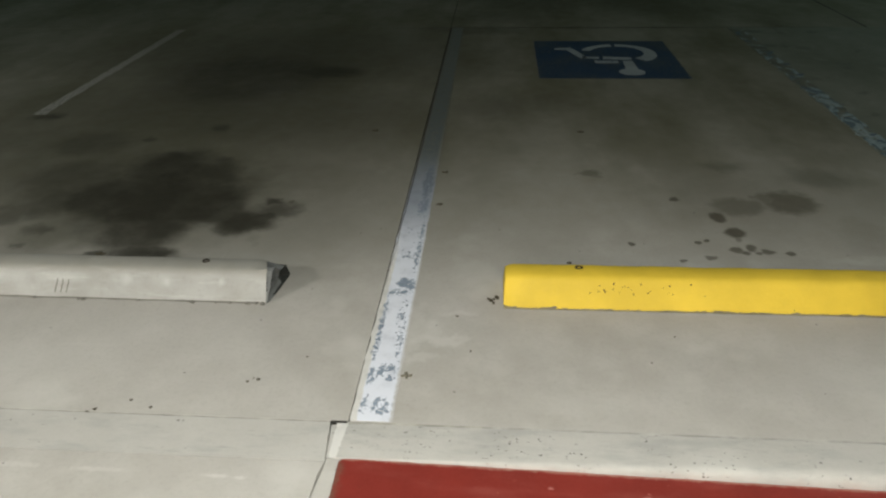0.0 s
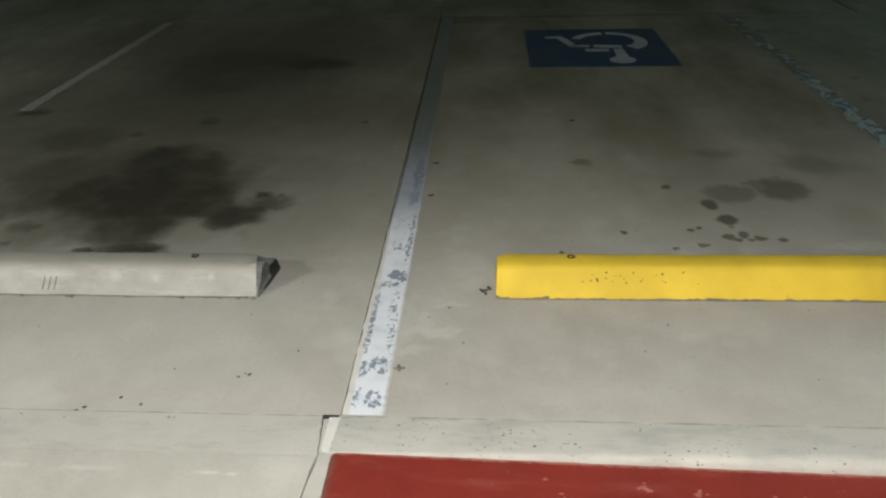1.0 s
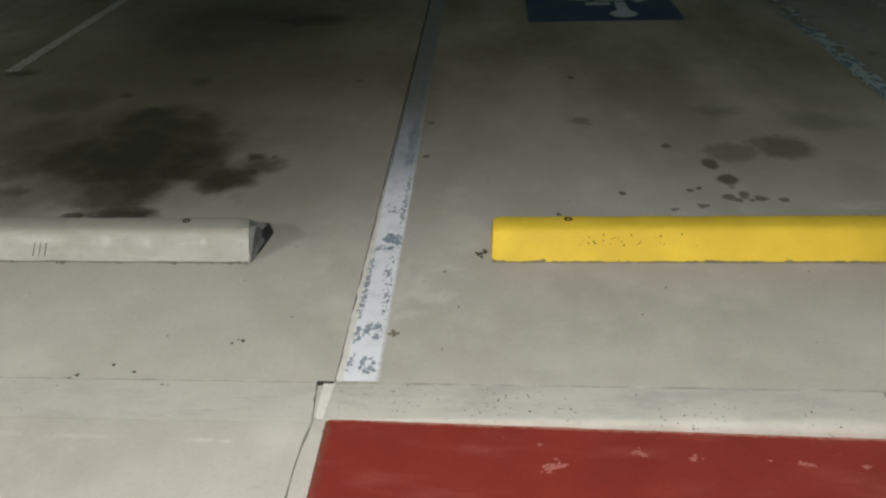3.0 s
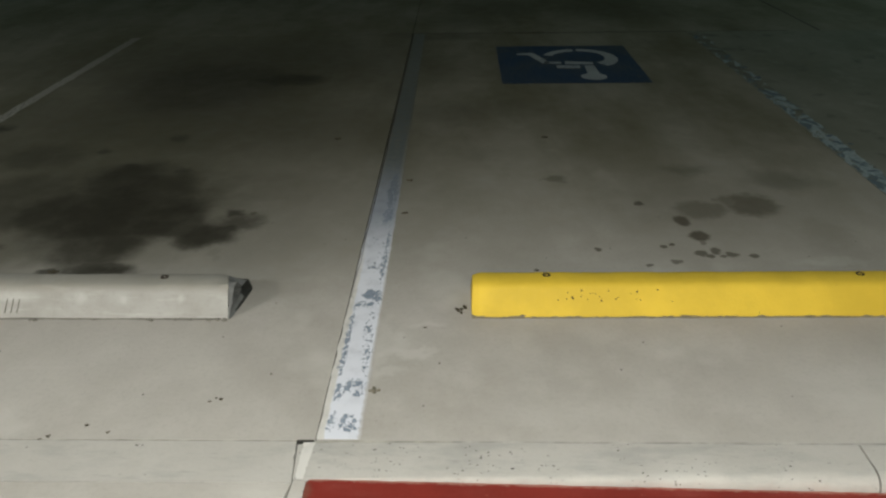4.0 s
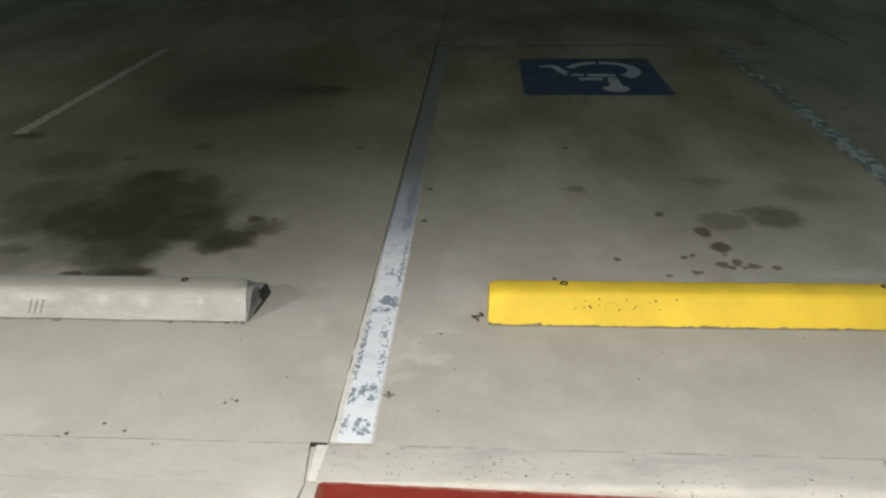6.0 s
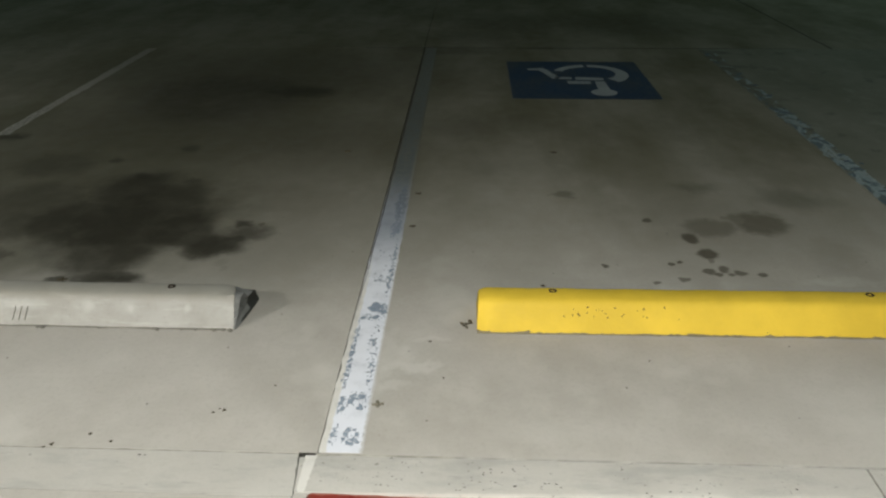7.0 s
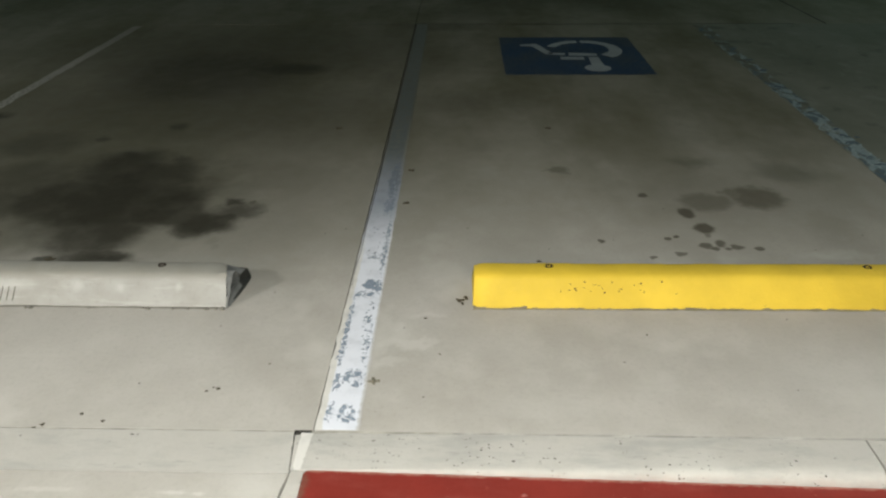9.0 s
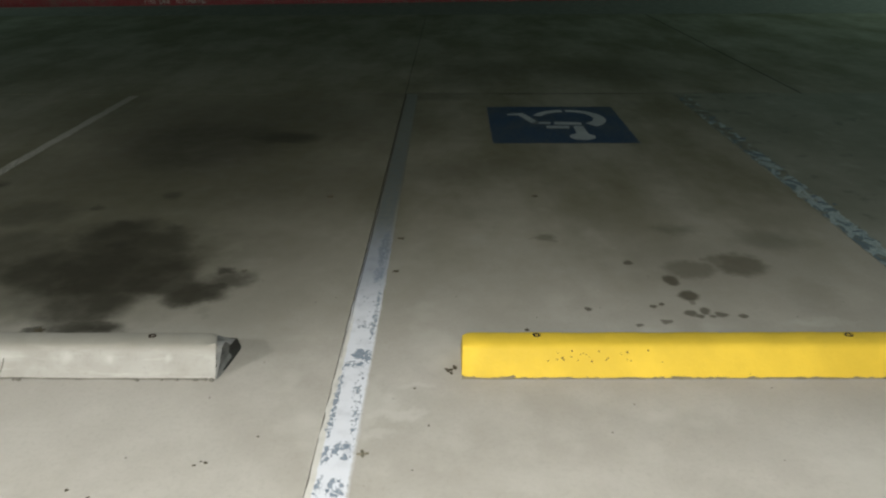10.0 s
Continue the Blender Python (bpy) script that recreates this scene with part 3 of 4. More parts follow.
# gutter and kerb across the aisle
gutter = loft([[(x, 11.55 + 0.012, -0.1), (x, 11.55 + 0.012, 0), (x, far_edge(x) - 0.4, 0.0), (x, far_edge(x) + 0.02, 0.01), (x, far_edge(x) + 0.02, -0.1)]
               for x in (-16, -8, 0, 8, 16)])
tagged(link("gutter", gutter, GUTTER), "concrete gutter strip along the far kerb", "gutter", kind="structure")
rings = []
for i in range(41):
    x = -16 + 0.8 * i
    e = far_edge(x)
    rings.append([(x, e, -0.1), (x, e, 0.01), (x, e + 0.012, 0.13), (x, e + 0.022, 0.148), (x, e + 0.04, 0.155), (x, e + 0.16, 0.158), (x, e + 0.16, -0.1)])
far_kerb = tagged(smooth(link("far_kerb", loft(rings), FAR_RED)), "faded red painted fire lane kerb across the aisle", "kerb", kind="structure")
verge = loft([[(x, far_edge(x) + 0.165, -0.11), (x, far_edge(x) + 0.165, 0.13), (x, 40, 0.3), (x, 40, -0.11)] for x in (-60, -30, 0, 30, 60)])
tagged(link("verge", verge, SOIL), "dark planted verge behind the far kerb", "ground", kind="structure")


def kerb_words(x, width):
    """Stencilled words, a part for each letter."""
    words = base("kerb_lettering", "white stencilled FIRE LANE NO PARKING on red kerb", "lettering", group="stencilled words on the far kerb")
    words.matrix_world = pose(x, far_edge(x) + 0.0005, 0.045, 85, 0, math.degrees(math.atan(0.08)))
    text = "FIRE LANE  NO PARKING"
    step = width / len(text)
    for k, letter in enumerate(text):
        if letter == " ":
            continue
        curve = bpy.data.curves.new("letter", "FONT")
        curve.body, curve.size, curve.extrude, curve.align_x = letter, 0.135, 0.001, "CENTER"
        temp = bpy.data.objects.new("temp", curve)
        scene.collection.objects.link(temp)
        mesh = bpy.data.meshes.new_from_object(temp.evaluated_get(bpy.context.evaluated_depsgraph_get()))
        bpy.data.objects.remove(temp)
        mesh.materials.append(LETTER_WHITE)
        ob = new("letter", mesh)
        ob.parent = words
        ob.matrix_basis = Matrix.Translation((step * (k + 0.5), 0, 0)) @ Matrix.Diagonal((0.72, 1, 1, 1))


kerb_words(-5.71, 1.2)
kerb_words(3.03, 1.3)

# ---------------------------------------------------------------- near kerb, ramp and walk
JOINT_X = 1.64
near_kerb = base("near_kerb", "pitted pale concrete kerb flush with the stalls", "kerb", kind="structure")


def kerb_piece(x0, x1, first=False):
    rows = []
    steps = max(2, int((x1 - x0) / 0.05))
    for i in range(steps + 1):
        x = x0 + (x1 - x0) * i / steps
        d = drop(x) + 0.003
        wob = 0.0015 * noise.noise((x * 9, 0, 0))
        chip = 0.009 * max(0.0, 1 - max(x, 0.0) / 0.05) if first else 0.0
        ring = [(x, -0.0045 - chip, -0.11), (x, -0.0045 - chip, -0.003), (x, -0.0065 - chip, 0.0), (x, -0.04, 0.0), (x, -0.08, 0.0)]
        for k in range(7):
            b = k / 6 * math.pi / 2
            ring.append((x, -0.149 + wob + min(1.1 * d, 0.06) * (1 - math.sin(b)), -d * (1 - math.cos(b))))
        ring.append((x, -0.149 + wob, -0.11))
        if first and i == 0:
            ring = [(kerb_end(py), py, pz) for _, py, pz in ring]
        rows.append(ring)
    return smooth(part("kerb_piece", loft(rows), KERB, near_kerb))



near_bed = link("near_bedding", box(-16, WALL_Y + 0.02, -0.1195, 16, -0.001, -0.112), JOINT)
tagged(near_bed, "dark filler under the kerb and walk", "ground", kind="structure")
ramp = base("ramp_edge", "pale concrete strip and slab flush with the stalls", "pavement", kind="structure")


def kerb_end(y):
    """The line of the crack between the ramp and the kerb."""
    return -0.056 + 0.018 * min(1.0, -y / 0.15) - 0.016 * min(1.0, max(0.0, (-y - 0.15) / 0.15)) + 0.007 * noise.noise((y * 38, 2, 0))


def strip(y0, y1, x0, material, name):
    rows = []
    for i in range(61):
        y = y0 + (y1 - y0) * i / 60
        e = kerb_end(y) - 0.0036 - 0.002 * noise.noise((y * 30, 7, 0))
        rows.append([(x0, y, -0.11), (x0, y, 0.0), (e - 0.002, y, 0.0), (e, y, -0.003), (e, y, -0.11)])
    return part(name, loft(rows), material, ramp)


strip(-0.004, -0.163, -15.9, KERB, "kerb_strip")
strip(-0.166, WALL_Y + 0.01, -15.9, CONCRETE, "slab")

kerb_piece(0.0, JOINT_X - 0.003, True)
kerb_piece(JOINT_X + 0.0035, 4.6)
kerb_piece(4.606, 15.9)
walk_slab = base("sidewalk", "concrete walk along the building", "sidewalk", kind="structure")


def walk_piece(x0, x1):
    steps = max(2, int((x1 - x0) / 0.3))
    rows = []
    for i in range(steps + 1):
        x = x0 + (x1 - x0) * i / steps
        rows.append([(x, WALL_Y + 0.01, -0.118), (x, WALL_Y + 0.01, -drop(x)), (x, -0.153, -drop(x) - 0.001), (x, -0.153, -0.118)])
    return part("slab", loft(rows), CONCRETE, walk_slab)


rows = []
for i in range(61):
    y = -0.153 + (WALL_Y + 0.163) * i / 60
    e = kerb_end(y)
    rows.append([(e, y, -0.118), (e, y, -0.003), (e + 0.002, y, -0.0005), (-0.001, y, -0.0005), (-0.001, y, -0.118)])
part("slab_edge", loft(rows), CONCRETE, walk_slab)
walk_piece(0.0, JOINT_X - 0.002)
walk_piece(JOINT_X + 0.001, 4.6)
walk_piece(4.604, 15.9)

red_band = base("red_band", "red painted fire lane band on the walk", "marking")


def red_piece(x0, x1, corner):
    rows = []
    steps = max(6, int((x1 - x0) / 0.03))
    for i in range(steps + 1):
        x = x0 + (x1 - x0) * i / steps if not corner or i > 10 else x0 + 0.02 * (1 - math.cos(i / 10 * math.pi / 2)) 
        if corner and i > 10:
            x = x0 + 0.02 + (x1 - x0 - 0.02) * (i - 10) / (steps - 10)
        back = -0.1505 + 0.003 * noise.noise((x * 22, 3, 0)) + 0.002 * noise.noise((x * 80, 3, 0))
        if corner and x - x0 < 0.02:
            back -= 0.02 - math.sqrt(max(0.0, 0.02 ** 2 - (0.02 - (x - x0)) ** 2))
        z = -drop(x) + 0.0015
        rows.append([(x, back, z - 0.004), (x, back, z), (x, -0.78, z), (x, -0.78, z - 0.004)])
    return part("paint_panel", loft(rows), RED, red_band)


red_piece(0.0, JOINT_X - 0.001, True)
red_piece(JOINT_X + 0.001, 15.8, False)
random.seed(5)


def flake(x, y, size, ragged):
    """A scraped spot of paler paint with a torn outline."""
    bm = bmesh.new()
    z = -drop(x) + 0.0025
    ring = []
    seed = random.uniform(0, 50)
    for k in range(30):
        a = k / 30 * 2 * math.pi
        r = size * (1 + ragged * noise.noise((math.cos(a) * 1.8 + seed, math.sin(a) * 1.8, 0)) + 0.35 * ragged * noise.noise((math.cos(a) * 6 + seed, math.sin(a) * 6, 4)))
        r = max(0.12 * size, r)
        ring.append(bm.verts.new((x + r * math.cos(a) * 1.25, y + 0.75 * r * math.sin(a), z)))
    bm.faces.new(ring)
    for f in bmesh.ops.extrude_face_region(bm, geom=bm.faces[:])["geom"]:
        if isinstance(f, bmesh.types.BMVert):
            f.co.z -= 0.0008
    bmesh.ops.recalc_face_normals(bm, faces=bm.faces[:])
    return part("scuff", bm, SCUFFED, red_band, "scraped pale spot")


SCUFFED = simple("scraped_paint", (0.33, 0.105, 0.09), 0.8, 160.0)
for x, y, size, crumbs in [(0.640, -0.292, 0.013, 3), (0.668, -0.285, 0.014, 3), (0.62, -0.214, 0.006, 2), (0.885, -0.230, 0.010, 3), (0.905, -0.238, 0.008, 2),
                           (1.036, -0.245, 0.012, 4), (1.245, -0.243, 0.004, 1), (1.330, -0.247, 0.009, 2), (1.350, -0.253, 0.008, 1), (1.50, -0.250, 0.009, 2)]:
    flake(x, y, size, 1.1)
    for k in range(crumbs):
        flake(x + random.gauss(0, 1.3 * size), y + random.gauss(0, 0.7 * size), size * random.uniform(0.2, 0.4), 0.8)

# white paint left on the end of the kerb
bm = bmesh.new()
outline = []
for k in range(15):
    outline.append((max(-0.036, -0.040 + 0.017 * noise.noise((k * 1.3, 1, 0)) + 0.006 * k / 14), -0.008 - 0.142 * k / 14))
for k in range(15):
    outline.append((0.000 + 0.005 * noise.noise((k * 0.9, 8, 0)) - 0.011 * (14 - k) / 14, -0.150 + 0.142 * k / 14))
bm.faces.new([bm.verts.new((x, y, 0.0012)) for x, y in outline])
bmesh.ops.recalc_face_normals(bm, faces=bm.faces[:])
if bm.faces[:][0].normal.z < 0:
    bmesh.ops.reverse_faces(bm, faces=bm.faces[:])
tagged(link("paint_remnant", bm, LINE_WHITE), "remnant of white line paint on the kerb end", "marking")

# ---------------------------------------------------------------- markings on the stalls


def painted_line(name, x0, x1, y0, y1, material, label, wobble=0.004, taper=0.0):
    rows = []
    steps = int((y1 - y0) / 0.02)
    for i in range(steps + 1):
        y = y0 + (y1 - y0) * i / steps
        a = x0 + wobble * noise.noise((x0 * 7, y * 14, 0)) + wobble * 0.6 * noise.noise((x0, y * 55, 4))
        b = x1 - taper * i / steps + wobble * noise.noise((x1 * 7, y * 14, 9)) + wobble * 0.6 * noise.noise((x1, y * 55, 2))
        rows.append([(a, y, 0.0003), (a, y, 0.0015), (b, y, 0.0015), (b, y, 0.0003)])
    thing = base(name, label, "line marking", group="stall lines")
    part("paint", loft(rows), material, thing)
    return thing


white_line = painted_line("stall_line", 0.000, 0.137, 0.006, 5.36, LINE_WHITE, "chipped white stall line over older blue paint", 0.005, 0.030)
blue_line = painted_line("stall_line", 2.632, 2.745, 0.05, 5.30, LINE_BLUE, "badly worn blue and white stall line", 0.022)
painted_line("stall_line", -2.745, -2.662, 2.8, 5.30, LINE_FAINT, "faint worn white stall line", 0.014)

# chips where the top coat has flaked away
OLD_BLUE = simple("old_blue_grey_paint", (0.20, 0.235, 0.285), 0.7, 140.0)
DARK_BLUE = simple("old_dark_blue_paint", (0.075, 0.105, 0.145), 0.75, 60.0)
random.seed(21)


def chip_mesh():
    """A jagged flake outline about 1 across, hair-thin."""
    bm = bmesh.new()
    ring = []
    for k in range(13):
        a = k / 13 * 2 * math.pi
        r = 0.5 * (0.45 + 0.8 * random.random())
        ring.append((r * math.cos(a), 0.55 * r * math.sin(a)))
    low = [bm.verts.new((x, y, -0.5)) for x, y in ring]
    top = [bm.verts.new((x, y, 0.5)) for x, y in ring]
    bm.faces.new(top)
    for k in range(13):
        j = (k + 1) % 13
        bm.faces.new((low[k], low[j], top[j], top[k]))
    mesh = bpy.data.meshes.new("chip")
    bm.to_mesh(mesh)
    bm.free()
    return mesh


CHIPS = [chip_mesh() for _ in range(8)]
for mesh in CHIPS:
    mesh.materials.append(OLD_BLUE)
BIG_CHIPS = [chip_mesh() for _ in range(6)]
for mesh in BIG_CHIPS:
    mesh.materials.append(DARK_BLUE)


def chip(x, y, size, parent, meshes, turn=None):
    ob = new("chip", random.choice(meshes))
    ob.parent = parent
    ob.matrix_basis = pose(x, y, 0.0018, 0, 0, random.uniform(0, 360) if turn is None else turn) @ Matrix.Diagonal((size, size * random.uniform(0.6, 1.3), 0.0008, 1))


for k in range(16):
    y = random.uniform(0.33, 0.68)
    chip(0.112 - abs(random.gauss(0, 0.016)), y, random.uniform(0.008, 0.017), white_line, CHIPS)
for k in range(18):
    y = random.uniform(0.30, 0.75)
    chip(0.026 + abs(random.gauss(0, 0.004)), y, random.uniform(0.007, 0.016), white_line, CHIPS, random.gauss(85, 20))
for k in range(14):
    chip(0.116 - abs(random.gauss(0, 0.006)), random.uniform(0.9, 1.4), random.uniform(0.008, 0.018), white_line, CHIPS, random.gauss(80, 25))
for k in range(8):
    chip(random.uniform(0.04, 0.10), random.uniform(0.98, 1.3), random.uniform(0.008, 0.02), white_line, CHIPS)
for k in range(12):
    chip(random.uniform(2.70, 2.79), random.uniform(1.6, 4.4), random.uniform(0.03, 0.10), blue_line, BIG_CHIPS, random.gauss(0, 30))

symbol = base("wheelchair_symbol", "white wheelchair symbol on a blue painted square", "marking", (1.34, 4.262, 0))
S = 1.14


def stencil(name, pieces, material, z, label=""):
    """Joined convex outlines in the sign's own axes, which faces drivers entering from the aisle."""
    bm = bmesh.new()
    for piece in pieces:
        ring = [bm.verts.new((-u * S, -v * S, z)) for u, v in piece]
        bm.faces.new(ring)
    bmesh.ops.remove_doubles(bm, verts=bm.verts[:], dist=0.0005)
    bmesh.ops.recalc_face_normals(bm, faces=bm.faces[:])
    for f in bm.faces:
        if f.normal.z < 0:
            f.normal_flip()
    return part(name, bm, material, symbol, label)


def disc(u, v, r, count=20, squash=1.0):
    return [(u + r * math.cos(k / count * 2 * math.pi), v + squash * r * math.sin(k / count * 2 * math.pi)) for k in range(count)]


def bar(u0, v0, u1, v1, w0, w1=None):
    w1 = w1 or w0
    d = math.hypot(u1 - u0, v1 - v0)
    nx, ny = -(v1 - v0) / d / 2, (u1 - u0) / d / 2
    return [(u0 + nx * w0, v0 + ny * w0), (u1 + nx * w1, v1 + ny * w1), (u1 - nx * w1, v1 - ny * w1), (u0 - nx * w0, v0 - ny * w0)]




def worn_square(half, ragged):
    """A square with slightly uneven sides."""
    ring = []
    for side in range(4):
        for k in range(40):
            along, off = -half + 2 * half * k / 40, half + ragged * (noise.noise((k * 0.35, side * 7, 2)) + 0.6 * noise.noise((k * 1.3, side * 7, 5)))
            ring.append([(along, -off), (off, along), (-along, off), (-off, -along)][side])
    return ring


stencil("border", [worn_square(0.507, 0.006)], PALE_EDGE, 0.0016, "pale rubbed rim")
stencil("background", [worn_square(0.499, 0.005)], BLUE, 0.002, "blue painted square")
stencil("head", [disc(-0.135, 0.352, 0.090, 20, 0.92)], SIGN_WHITE, 0.0035)
stencil("torso", [bar(-0.146, 0.30, -0.146, 0.072, 0.086, 0.070)], SIGN_WHITE, 0.0036)
stencil("seat", [bar(0.018, -0.004, -0.182, 0.016, 0.080, 0.066)], SIGN_WHITE, 0.0035)
stencil("arm", [bar(0.088, 0.104, -0.076, 0.108, 0.074)], SIGN_WHITE, 0.0035)
stencil("leg", [bar(0.046, -0.004, 0.165, -0.016, 0.055), bar(0.155, 0.0, 0.240, -0.250, 0.062)], SIGN_WHITE, 0.0037)
stencil("foot", [bar(0.222, -0.262, 0.352, -0.250, 0.075, 0.045)], SIGN_WHITE, 0.0038)
arc = []
for k in range(30):
    a0, a1 = (math.radians(128 + 7.1 * q) for q in (k, k + 1))
    if k == 20:
        continue
    c = (-0.115, -0.125)
    thick = 0.115 - 0.045 * min(1.0, k / 14)
    r1 = 0.272 + 0.014 * max(0.0, k - 20) / 9
    r0 = r1 - thick
    arc.append([(c[0] + r0 * math.cos(a0), c[1] + r0 * math.sin(a0)), (c[0] + r1 * math.cos(a0), c[1] + r1 * math.sin(a0)),
                (c[0] + r1 * math.cos(a1), c[1] + r1 * math.sin(a1)), (c[0] + r0 * math.cos(a1), c[1] + r0 * math.sin(a1))])
stencil("wheel_rim", arc[:20], SIGN_WHITE, 0.0034)
stencil("wheel_rim", arc[20:], SIGN_WHITE, 0.0034)

# ---------------------------------------------------------------- wheel stops
PROFILE = [(0.000, 0.006), (0.003, 0.012), (0.060, 0.092), (0.066, 0.0995), (0.074, 0.1055), (0.085, 0.109), (0.110, 0.1105),
           (0.152, 0.1095), (0.162, 0.106), (0.169, 0.100), (0.174, 0.091), (0.217, 0.012), (0.220, 0.006)]


def broken(y, z):
    """How far the end is broken back, and how much lower its edge lies, across the bar."""
    t = max(0.0, min(1.0, (y - 0.055) / 0.12))
    back = 0.022 * t * t * (3 - 2 * t) * (0.35 + 0.65 * z / 0.11) + 0.010 * noise.noise((y * 55, z * 55, 1)) * (z > 0.015)
    back += 0.008 * max(0.0, min(1.0, (y - 0.140) / 0.026)) * (z > 0.085)
    return back, (0.005 * t * (z > 0.08)) - 0.012 * (0.045 < y < 0.075) * (z > 0.09)


def stop_body(length, rounding, seed, rough, worn=0.14, snapped=False):
    """Cast bar along x from 0, its front at y 0, with worn edges and rounded ends."""
    rings = []
    count = int(length / 0.02)
    for i in range(count + 1):
        x = length * i / count
        end = min(x, length - x)
        t = max(0.0, 1 - end / rounding)
        shrink = 1 - worn * t * t
        ring = []
        for y, z in PROFILE:
            wob = noise.noise((x * 7 + seed, y * 20, z * 20)) * rough + noise.noise((x * 35 + seed, y * 60, z * 60)) * rough * 0.5
            ring.append((x + (0.006 if x < length / 2 else -0.006) * t * (z / 0.11), 0.11 + (y - 0.11) * shrink + wob, max(0.004, z * (1 - 0.5 * worn * t * t) + wob)))
        if snapped and i >= count - 2:
            part_way = (i - count + 3) / 3
            ring = [(px - broken(y, z)[0] * part_way, py, pz - broken(y, z)[1] * part_way) for (px, py, pz), (y, z) in zip(ring, PROFILE)]
        rings.append(ring)
    return loft(rings)


def stop_foot(length, seed, high=1.0):
    """The uneven unpainted rim at the bottom."""
    rings = []
    count = int(length / 0.015)
    for i in range(count + 1):
        x = 0.002 + (length - 0.004) * i / count
        w = 0.0035 * noise.noise((x * 11 + seed, 0, 0)) + 0.003 * noise.noise((x * 40 + seed, 0, 0))
        h = 0.0075 + 0.005 * noise.noise((x * 8 + seed, 5, 0)) + 0.006 * noise.noise((x * 33 + seed, 5, 0))
        h = h * high - (1 - high) * 0.004
        rings.append([(x, -0.003 + w, 0.0), (x, 0.0005 + w, max(h, 0.003)), (x, 0.02, max(h, 0.006)), (x, 0.2, 0.012), (x, 0.2195, h), (x, 0.223, 0.0)])
    return loft(rings)


def pin_top(x, parent, seed):
    """Rusty steel pin in its hole: a ragged ring and the sunk pin."""
    rings = []
    for k in range(19):
        a = k / 18 * 2 * math.pi
        r = 0.0155 + 0.005 * noise.noise((math.cos(a) * 2 + seed, math.sin(a) * 2, 0))
        ca, sa = math.cos(a), math.sin(a)
        rings.append([(x + ca * (r - 0.010), 0.135 + sa * (r - 0.010) * 0.9, 0.1085), (x + ca * (r - 0.005), 0.135 + sa * (r - 0.005) * 0.9, 0.1135),
                      (x + ca * r, 0.135 + sa * r * 0.9, 0.112), (x + ca * r, 0.135 + sa * r * 0.9, 0.1075)])
    return part("pin", loft(rings, caps=False), RUST, parent, "rusty steel pin in its hole")


def wheel_stop(x, y, length, turn, material, label, seed, rounding, worn, snapped=False, rim=FOOT):
    thing = base("wheel_stop", label, "wheel stop", (x, y, 0), "wheel stops")
    thing.rotation_euler.z = radians(turn)
    body = smooth(part("body", stop_body(length, rounding, seed, 0.0016, worn, snapped), material, thing))
    part("foot", stop_foot(length - (0.03 if snapped else 0.0), seed, 0.55 if snapped else 1.0), rim, thing, "uneven bare concrete rim")
    return thing, body


yellow, yellow_body = wheel_stop(0.487, 0.640, 1.83, 0.4, YELLOW, "bright yellow painted concrete wheel stop with rusty pins", 3.0, 0.045, 0.15)
pin_top(0.296, yellow, 1.0)
pin_top(1.515, yellow, 7.0)

# blowholes in the yellow paint
bm = bmesh.new()
ring = [bm.verts.new((math.cos(k * math.pi / 4), math.sin(k * math.pi / 4), 0.0)) for k in range(8)]
low = [bm.verts.new((0.7 * v.co.x, 0.7 * v.co.y, -0.5)) for v in ring]
bm.faces.new(ring)
for k in range(8):
    bm.faces.new((ring[k], low[k], low[(k + 1) % 8], ring[(k + 1) % 8]))
PIT = bpy.data.meshes.new("pit")
bm.to_mesh(PIT)
bm.free()
PIT.materials.append(RUST)
random.seed(31)
for k in range(22):
    x = random.uniform(0.33, 0.50) if k < 14 else random.uniform(0.48, 0.72)
    z = random.uniform(0.055, 0.090)
    ob = new("pit", PIT)
    ob.parent = yellow_body
    r = random.uniform(0.0017, 0.0040)
    ob.matrix_basis = pose(x, 0.003 + (z - 0.012) * 0.7125 - 0.0022, z + 0.0012, 54.5) @ Matrix.Diagonal((r, r, 0.002, 1))

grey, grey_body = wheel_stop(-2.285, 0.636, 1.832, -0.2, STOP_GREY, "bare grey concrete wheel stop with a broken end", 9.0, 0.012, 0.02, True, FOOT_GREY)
pin_top(0.315, grey, 4.0)
pin_top(1.555, grey, 2.0)
# rough broken end: a pale core, and a lower stub behind it painted as shade
END = 1.832


def fracture(y, z, deep):
    """A place on the broken face; deep runs from the rim (0) to the core (1)."""
    t = max(0.0, min(1.0, y / 0.2)) ** 0.7
    cap = 0.125 - 0.055 * max(0.0, min(1.0, (y - 0.085) / 0.05))
    rag = noise.noise((y * 50, z * 50, 3 + deep * 4))
    low = min(z, cap)
    return (END + 0.003 + 0.034 * t * (1 - 0.45 * deep) - 0.016 * math.sin(deep * 2.2) * t + 0.005 * rag * (z > 0.015),
            0.11 + (y - 0.11) * (0.99 - 0.6 * deep) + 0.004 * rag, low + (0.045 - low) * 0.6 * deep + 0.003 * rag * (z > 0.03))


def finer(points):
    """The profile with a middle point in every long side."""
    out = []
    for a, b in zip(points, points[1:] + points[:1]):
        out.append(a)
        count = int(math.dist(a, b) / 0.016)
        out += [(a[0] + (b[0] - a[0]) * k / (count + 1), a[1] + (b[1] - a[1]) * k / (count + 1)) for k in range(1, count + 1)]
    return out


